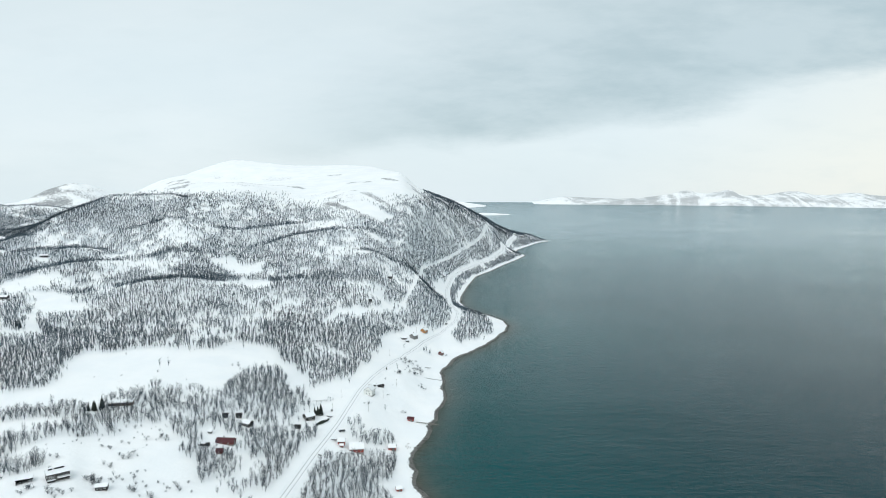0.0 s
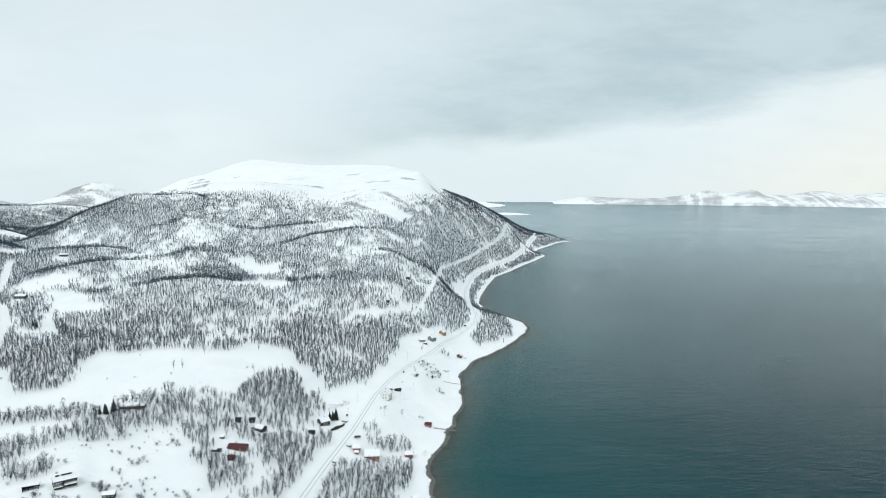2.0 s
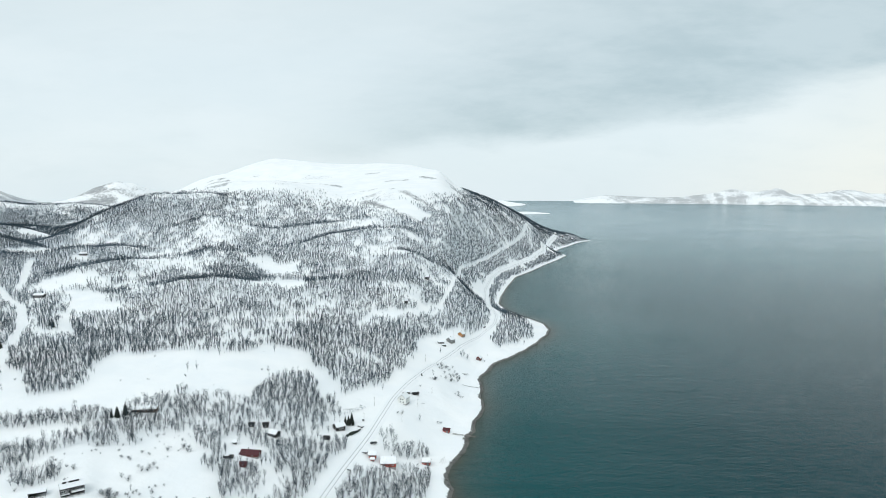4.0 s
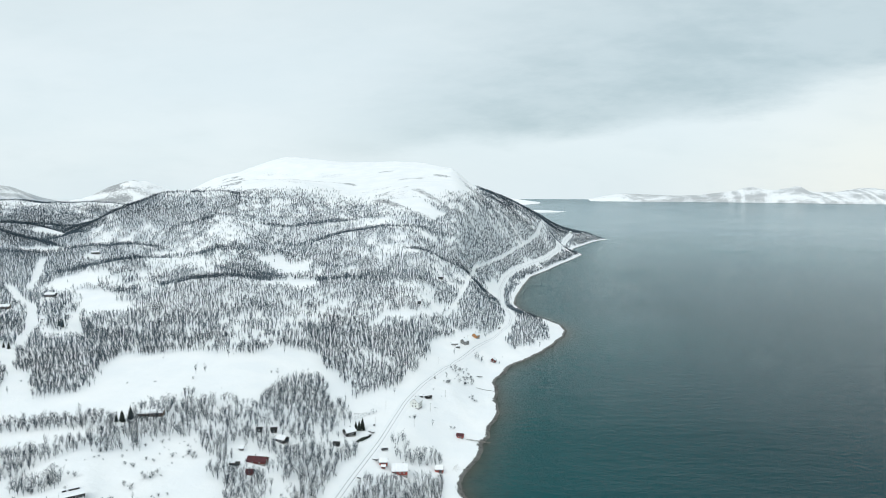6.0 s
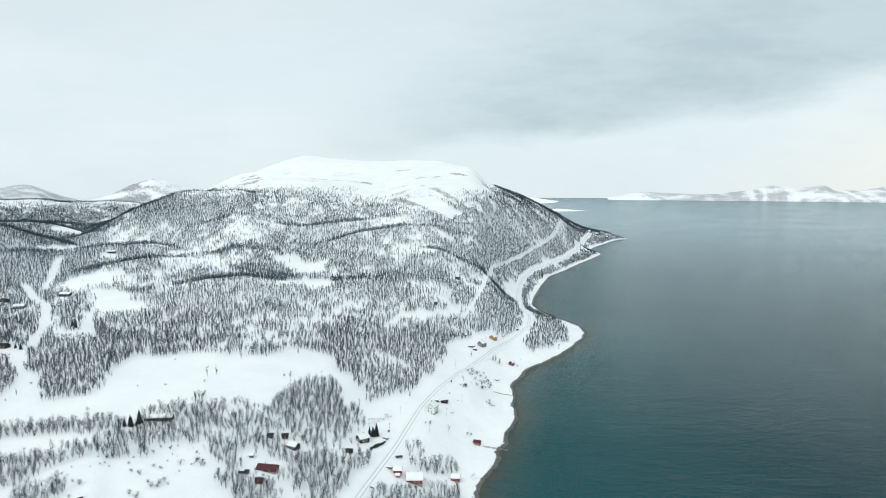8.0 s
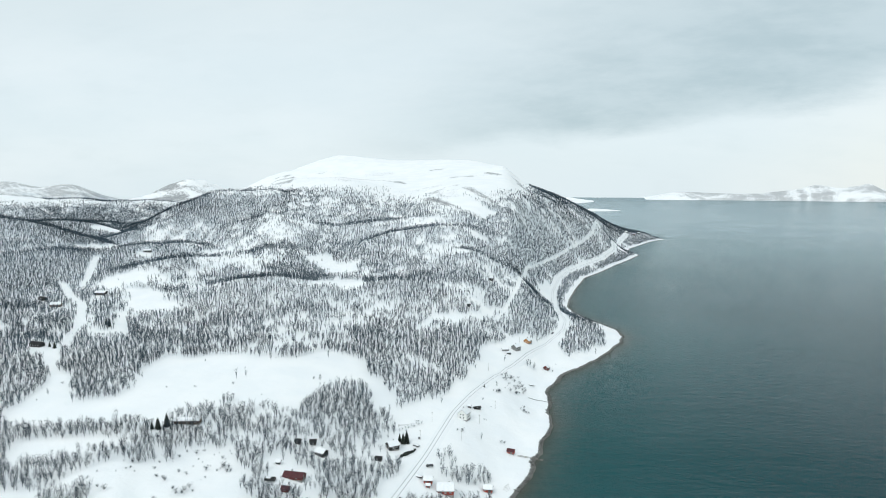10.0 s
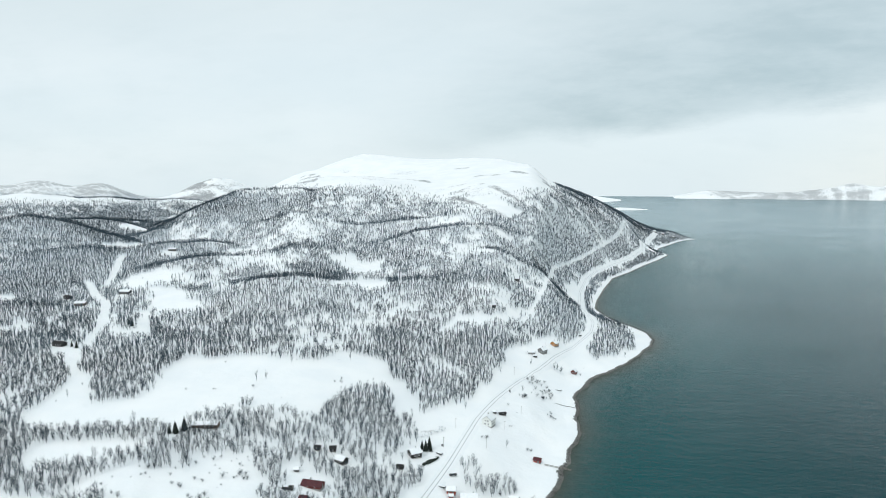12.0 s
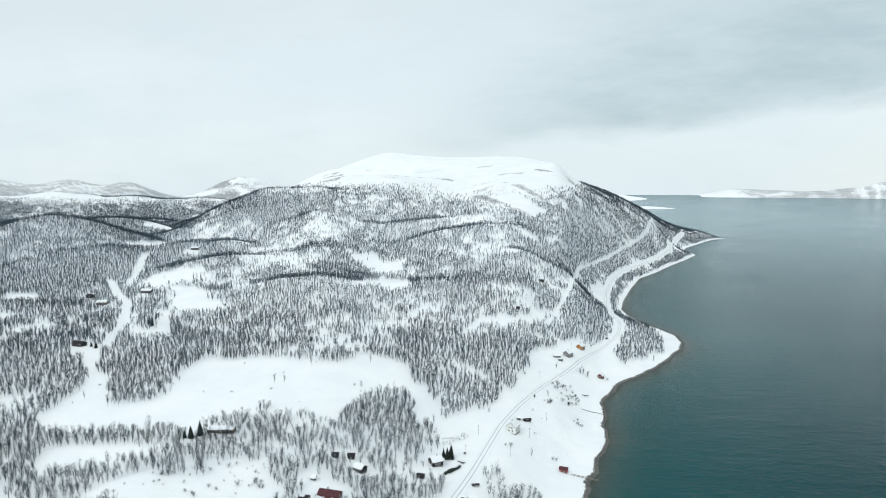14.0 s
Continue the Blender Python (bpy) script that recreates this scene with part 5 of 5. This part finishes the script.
def snowed_in_car(x, y, turn):
    top = thing("parked_car", x, y, level(x, y), turn, "parked car buried under a blanket of snow", "car")
    part("body", soften(box(bmesh.new(), 0, 0, 0.3, 4.2, 1.7, 0.7), 0.15, 2), METAL, top)
    part("snow_cover", soften(box(bmesh.new(), 0, 0, 0.9, 4.3, 1.8, 0.5), 0.2, 2), ROOF_SNOW, top, "blanket of snow")
    part("snow_cover", soften(box(bmesh.new(), -0.2, 0, 1.3, 2.5, 1.5, 0.6), 0.22, 2), ROOF_SNOW, top, "blanket of snow")
    for a in (-1.35, 1.35):
        for b in (-0.78, 0.78):
            part("wheel", rod(bmesh.new(), (a, b - 0.1, 0.3), (a, b + 0.1, 0.3), 0.32, 0.32, 12), RUBBER, top)


snowed_in_car(-81.2, 459.2, -30)
snowed_in_car(-72.2, 422.5, -10)


def mailbox_rack(x, y, turn):
    top = thing("mailbox_rack", x, y, level(x, y), turn, "dark wooden rack of mailboxes at the roadside", "mailbox")
    for o in (-1.2, 1.2):
        part("post", box(bmesh.new(), o, 0, -0.4, 0.12, 0.12, 1.7), POLE, top)
    part("plank", box(bmesh.new(), 0, 0, 1.0, 3.0, 0.4, 0.08), POLE, top)
    for k in range(4):
        b = part("mailbox", soften(box(bmesh.new(), -1.05 + 0.7 * k, 0, 1.08, 0.5, 0.42, 0.55), 0.05, 1), METAL, top)
        part("snow_cover", soften(box(bmesh.new(), -1.05 + 0.7 * k, 0, 1.63, 0.52, 0.44, 0.2), 0.07, 1), ROOF_SNOW, b, "cap of snow")


mailbox_rack(-75.9, 393.4, -30)


def drying_rack(x, y, turn):
    top = thing("drying_rack", x, y, level(x, y), turn, "bare pole rack for drying fish on the beach", "drying rack")
    for k, o in enumerate((-1.8, 0.0, 1.8)):
        for s in (-1, 1):
            part("pole", rod(bmesh.new(), (o, s * 1.5, -0.3), (o, -s * 0.15, 3.1), 0.06, 0.04, 5), POLE, top)
    part("ridge_pole", rod(bmesh.new(), (-2.3, 0, 2.95), (2.3, 0, 2.95), 0.06, 0.05, 6), POLE, top)


drying_rack(-24.4, 443.8, 60)


def slipway(x, y, turn, length):
    low = level(x, y)
    top = thing("slipway", x, y, low, turn, "timber boat slipway running from hut to water", "slipway")
    tilt = math.atan2(low - 0.3, length)
    for s in (-0.7, 0.7):
        part("rail", rod(bmesh.new(), (0, s, 0.35), (length, s, 0.35 - length * math.tan(tilt)), 0.13, 0.13, 6), POLE, top)
    for k in range(int(length / 1.6)):
        o = 0.8 + 1.6 * k
        part("sleeper", box(bmesh.new(), o, 0, 0.16 - o * math.tan(tilt), 0.2, 2.0, 0.16), POLE, top)


slipway(-20.3, 493.1, -10, 17.0)


def trailer(x, y, turn):
    top = thing("boat_trailer", x, y, level(x, y), turn, "grey boat trailer parked on the snowy beach", "trailer")
    part("bed", soften(box(bmesh.new(), 0, 0, 0.5, 5.0, 2.0, 0.4), 0.08, 1), GREY, top)
    part("snow_cover", soften(box(bmesh.new(), 0, 0, 0.9, 4.6, 1.8, 0.2), 0.08, 1), ROOF_SNOW, top, "thin layer of snow")
    part("drawbar", rod(bmesh.new(), (2.4, 0, 0.55), (4.0, 0, 0.35), 0.06, 0.05, 6), METAL, top)
    for b in (-1.05, 1.05):
        part("wheel", rod(bmesh.new(), (0, b - 0.1, 0.32), (0, b + 0.1, 0.32), 0.34, 0.34, 12), RUBBER, top)


trailer(-15, 641.9, -15)


def garden_fence(points):
    x0, y0 = points[0]
    z0 = level(x0, y0)
    top = thing("garden_fence", x0, y0, z0, 0, "weathered grey garden fence standing in deep snow", "fence")
    last = None
    for x, y in points:
        z = level(x, y) - z0
        part("post", box(bmesh.new(), x - x0, y - y0, z - 0.4, 0.12, 0.12, 1.8), GREY, top)
        if last:
            for h in (0.7, 1.2):
                part("rail", rod(bmesh.new(), (last[0], last[1], last[2] + h), (x - x0, y - y0, z + h), 0.05, 0.05, 5), GREY, top)
        last = (x - x0, y - y0, z)


garden_fence([(-97.5, 481.5), (-95, 483.5), (-92.5, 485.5), (-90, 488)])


def snowy_bush(seed):
    """A garden bush bent under snow: bare twigs with loose cushions of snow on them."""
    rng = np.random.RandomState(seed)
    top = thing("garden_bush", 0, -2400 - 10 * seed, 0, 0, "garden bush weighed down by cushions of snow", "bush", "snowy bushes by the cottage")
    v, f, trunk = birch_shape(rng, 2.2, 6, 70, 0.07, 0.9, 1.3)
    crown = new("crown", mesh_from("crown", v, f, [TWIGS]))
    crown.parent = top
    for k in range(7):
        a, r, size = rng.rand() * 6.283, 0.9 * math.sqrt(rng.rand()), rng.uniform(0.28, 0.5)
        bm = bmesh.new()
        bmesh.ops.create_icosphere(bm, subdivisions=2, radius=size)
        for q in bm.verts:
            q.co *= rng.uniform(0.85, 1.12)
            q.co.z *= 0.6
        bmesh.ops.translate(bm, vec=(math.cos(a) * r, math.sin(a) * r, rng.uniform(0.9, 1.9)), verts=bm.verts)
        part("snow_cushion", bm, ROOF_SNOW, crown, "loose cushion of snow")
    return top



def utility_cabinet(x, y):
    top = thing("utility_cabinet", x, y, level(x, y), 20, "dark utility cabinet beside the coast road", "cabinet")
    part("body", soften(box(bmesh.new(), 0, 0, -0.2, 1.2, 0.8, 1.6), 0.04, 1), METAL, top)
    part("door", box(bmesh.new(), 0, -0.41, 0.1, 1.0, 0.04, 1.1), GREY, top)
    part("snow_cover", soften(box(bmesh.new(), 0, 0, 1.4, 1.25, 0.85, 0.25), 0.08, 1), ROOF_SNOW, top, "cap of snow")


utility_cabinet(-81.5, 470.6)


def shore_stones():
    """Stones of the tidal rim, joined."""
    rng = np.random.RandomState(9)
    bm = bmesh.new()
    bmesh.ops.create_icosphere(bm, subdivisions=1, radius=1.0)
    sv = np.array([v.co[:] for v in bm.verts])
    sf = np.array([[v.index for v in f.verts] for f in bm.faces])
    bm.free()
    x, y, _ = along(COAST, 0.45)
    keep = (y > 300) & (y < 1060)
    x, y = x[keep], y[keep]
    x, y = np.tile(x, 3), np.tile(y, 3)
    x, y = x + rng.normal(0, 1.8, len(x)), y + rng.normal(0, 1.8, len(y))
    z = ground_height(x, y)
    keep = (z > -0.3) & (z < 0.4)
    x, y, z = x[keep], y[keep], z[keep]
    size = np.exp(rng.normal(-1.35, 0.45, len(x)))
    warp = 1 + rng.uniform(-0.25, 0.25, (len(x), len(sv)))
    flat = np.stack([np.ones(len(x)), rng.uniform(0.6, 1, len(x)), rng.uniform(0.4, 0.7, len(x))], -1)
    v = sv[None] * (warp * size[:, None])[..., None] * flat[:, None] + np.stack([x, y, z + 0.1 * size], -1)[:, None]
    f = sf[None] + (np.arange(len(x)) * len(sv))[:, None, None]
    tagged(new("shore_stones", mesh_from("shore_stones", v.reshape(-1, 3), f.reshape(-1, 3), [STONE])), "dark wet stones along the tide line", "stones", kind="stuff")


shore_stones()


# ---- birch woods ----
def birch_shape(rng, tall, stems, twigs, width, bole=1.7, reach=1.0, droop=-5, lift=65, fan=0.30, wide=0.17):
    """One bare mountain birch as slender three-cornered blades: a few stems from one root that fan out, with rising twigs."""
    v, f = [], []

    def blade(a, b, w, aim):
        side = np.array([math.cos(aim), math.sin(aim), 0.0]) * w / 2
        n = len(v)
        v.extend([a - side, a + side, b])
        f.append((n, n + 1, n + 2))

    tips = []
    for k in range(stems):
        turn, lean = 6.283 * k / stems + rng.rand() * 1.5, rng.uniform(0.05, fan) if stems > 1 else 0.06
        high = tall * (1.0 if k == 0 else rng.uniform(0.7, 0.98))
        tip = np.array([math.cos(turn) * lean * high, math.sin(turn) * lean * high, high])
        tips.append(tip)
        blade(np.array([0, 0, 0.0]), tip, width * bole, turn + math.pi / 2 + rng.normal(0, 0.6))
    trunk = len(f)
    for n in range(twigs):
        tip = tips[n % stems]
        up = 0.22 + 0.70 * rng.rand()
        turn = 2.4 * n + rng.rand()
        rise = math.radians(rng.uniform(droop, lift))
        size = reach * tall * rng.uniform(0.14, 0.34) * (1.2 - 0.5 * up)
        out = tall * wide * math.sqrt(rng.rand()) * math.sin(3.0 * (up - 0.15))
        veer = turn + rng.normal(0, 0.8)
        a = tip * up + np.array([math.cos(veer) * out, math.sin(veer) * out, 0.25 * out])
        b = a + size * np.array([math.cos(turn) * math.cos(rise), math.sin(turn) * math.cos(rise), math.sin(rise)])
        blade(a, b, width * rng.uniform(0.7, 1.3), turn + math.pi / 2 + rng.normal(0, 0.7))
    return np.array(v), np.array(f), trunk


def spread_trees(rng, places, shapes, size):
    """All the trees of a wood as one pair of arrays."""
    vs, fs, count = [], [], 0
    pick = rng.randint(len(shapes), size=len(places))
    turn, scale = rng.rand(len(places)) * 6.283, size * rng.uniform(0.5, 1.15, len(places))
    for k, (sv, sf, _) in enumerate(shapes):
        m = pick == k
        p, c, s, g = places[m], np.cos(turn[m]), np.sin(turn[m]), scale[m]
        x = (sv[None, :, 0] * c[:, None] - sv[None, :, 1] * s[:, None]) * g[:, None] + p[:, 0, None]
        y = (sv[None, :, 0] * s[:, None] + sv[None, :, 1] * c[:, None]) * g[:, None] + p[:, 1, None]
        z = sv[None, :, 2] * g[:, None] + p[:, 2, None] - 0.15
        vs.append(np.stack([x, y, z], -1).reshape(-1, 3))
        fs.append((sf[None] + (np.arange(m.sum()) * len(sv))[:, None, None] + count).reshape(-1, 3))
        count += m.sum() * len(sv)
    return np.concatenate(vs), np.concatenate(fs)


rng = np.random.RandomState(5)
STEP = 2.8
gx, gy = np.meshgrid(np.arange(-1610, 350, STEP), np.arange(210, 2300, STEP))
gx, gy = (gx + rng.uniform(-1.4, 1.4, gx.shape)).ravel(), (gy + rng.uniform(-1.4, 1.4, gy.shape)).ravel()
bear = np.degrees(np.arctan2(gx, gy))
keep = (bear > -52) & (bear < 12) & (np.hypot(gx, gy) < 2400)
gx, gy = gx[keep], gy[keep]
gz = ground_height(gx, gy)
keep = rng.rand(len(gx)) < wood_density(gx, gy, gz) * STEP * STEP
trees = np.stack([gx, gy, gz], -1)[keep]
away = np.hypot(trees[:, 0], trees[:, 1])
order = np.argsort(away)
trees, away = trees[order], away[order]
NEAR = 260
single, close, middle, far = trees[:NEAR], trees[NEAR:][away[NEAR:] < 520], trees[NEAR:][(away[NEAR:] >= 520) & (away[NEAR:] < 760)], trees[NEAR:][(away[NEAR:] >= 760) & (away[NEAR:] < 1350)]
distant = trees[away >= 1350]
middle_shapes = [birch_shape(rng, 6.8, 1 + k % 3, 36, 0.19, 1.0, 1.05, 38, 86, 0.17, 0.11) for k in range(12)]
far_shapes = [birch_shape(rng, 6.4, 1 + k % 2, 13, 0.38, 0.9, 1.25, 35, 86, 0.15, 0.12) for k in range(12)]
near_shapes = [birch_shape(rng, 6.6, 1 + k % 4, 74, 0.122, 1.3, 0.95, 25, 84, 0.22, 0.14) for k in range(12)]
distant_shapes = [birch_shape(rng, 6.2, 1 + k % 2, 5, 0.86, 0.8, 1.4, 30, 85, 0.15, 0.14) for k in range(12)]
for name, places, shapes, size, label in (
    ("birch_wood", close, near_shapes, 1.0, "birch grove with bare twigs near the snowy farmsteads"),
    ("birch_wood", middle, middle_shapes, 1.0, "open wood of bare grey mountain birches in snow"),
    ("birch_wood", distant, distant_shapes, 0.92, "bare birch forest on the far hills under the snowy summits"),
    ("birch_wood", far, far_shapes, 0.92, "bare birch forest covering the snowy hillside"),
):
    v, f = spread_trees(rng, places, shapes, size)
    tagged(new(name, mesh_from(name, v, f, [TWIGS])), label, "forest", kind="stuff")

birches = []
for k in range(6):
    v, f, trunk = birch_shape(rng, 6.8, 1 + k % 4, 260, 0.105, 1.4, 0.8, 30, 85, 0.2, 0.12)
    top = thing("birch_tree", 0, -2000 - 20 * k, 0, 0, "bare grey mountain birch standing in deep snow", "tree", "birches near the shore road")
    bm = bmesh.new()
    for tip in v[2 : trunk * 3 : 3]:
        rod(bm, (0, 0, -0.25), tip * 0.45, 0.085, 0.06, 5)
        rod(bm, tip * 0.45, tip, 0.06, 0.02, 5)
    part("trunk", bm, BARK, top)
    crown = new("crown", mesh_from("crown", v[trunk * 3 :], f[trunk:] - trunk * 3, [TWIGS]))
    crown.parent = top
    birches.append(top)
for n, (x, y, z) in enumerate(single):
    k = n % len(birches)
    m = pose(x, y, z - 0.1, 0, 0, rng.rand() * 360) @ Matrix.Diagonal((*[rng.uniform(0.7, 1.2)] * 3, 1))
    if n < len(birches):
        birches[n].matrix_world = m
    else:
        made = copy_thing(birches[k], Matrix())
        made.matrix_basis = m


# ---- snowy garden bushes ----
bushes = [snowy_bush(n) for n in (1, 2, 3)]
for n, (x, y) in enumerate(((-95.5, 475), (-94.2, 478.5), (-93, 482), (-91, 482.5), (-90, 487.5), (-88.2, 487), (-88, 493), (-87, 496.5), (-92, 477), (-85.8, 491), (-84.6, 494.5))):
    size = 0.75 + 0.5 * rng.rand()
    m = pose(x, y, level(x, y) - 0.05, 0, 0, 61 * n) @ Matrix.Diagonal((size, size, size, 1))
    ob = bushes[n] if n < 3 else copy_thing(bushes[n % 3], Matrix())
    ob.matrix_basis = m


# ---- low shrubs on the open snow ----
shrubs = []
for k in range(4):
    v, f, trunk = birch_shape(rng, 2.2, 6 + k, 130, 0.075, 0.9, 1.5, -20, 70, 0.65, 0.30)
    top = thing("birch_shrub", 0, -2200 - 20 * k, 0, 0, "low bare birch shrub poking through the snow", "shrub", "shrubs on the snowfields")
    stems = new("stem", mesh_from("stem", v[: trunk * 3], f[:trunk], [BARK]))
    twigs = new("crown", mesh_from("crown", v[trunk * 3 :], f[trunk:] - trunk * 3, [TWIGS]))
    stems.parent = twigs.parent = top
    shrubs.append(top)
count = 0
for poly, wanted in ((OPEN[2], 14), (OPEN[23], 24), (OPEN[21], 12), (OPEN[0], 14), (OPEN[4], 34)):
    px, py = np.array(poly).T
    made = 0
    while made < wanted:
        x, y = rng.uniform(px.min(), px.max()), rng.uniform(py.min(), py.max())
        at = np.array([x]), np.array([y])
        if not within(poly, *at)[0] or value_noise(*at, 24, 3)[0] < 0.62 or line_distance(ROAD, *at)[0] < 9 or inland(*at)[0] < 12 or any(math.hypot(x - a, y - b) < r for a, b, r in YARDS):
            continue
        size = 0.4 + 1.0 * rng.rand() ** 2
        m = pose(x, y, float(ground_height(*at)[0]) - 0.05, 0, 0, rng.rand() * 360) @ Matrix.Diagonal((size, size, size, 1))
        ob = shrubs[count] if count < 4 else copy_thing(shrubs[count % 4], Matrix())
        ob.matrix_basis = m
        made, count = made + 1, count + 1
for sx, sy, wide, wanted in SHRUB_SPOTS:
    for n in range(wanted):
        x, y = sx + rng.normal(0, 0.55 * wide), sy + rng.normal(0, 0.55 * wide)
        if any(math.hypot(x - a, y - b) < r * 0.8 for a, b, r in YARDS):
            continue
        size = 0.55 + 0.9 * rng.rand()
        made = copy_thing(shrubs[count % 4], Matrix())
        made.matrix_basis = pose(x, y, float(ground_height(np.array([x]), np.array([y]))[0]) - 0.05, 0, 0, rng.rand() * 360) @ Matrix.Diagonal((size, size, size, 1))
        count += 1
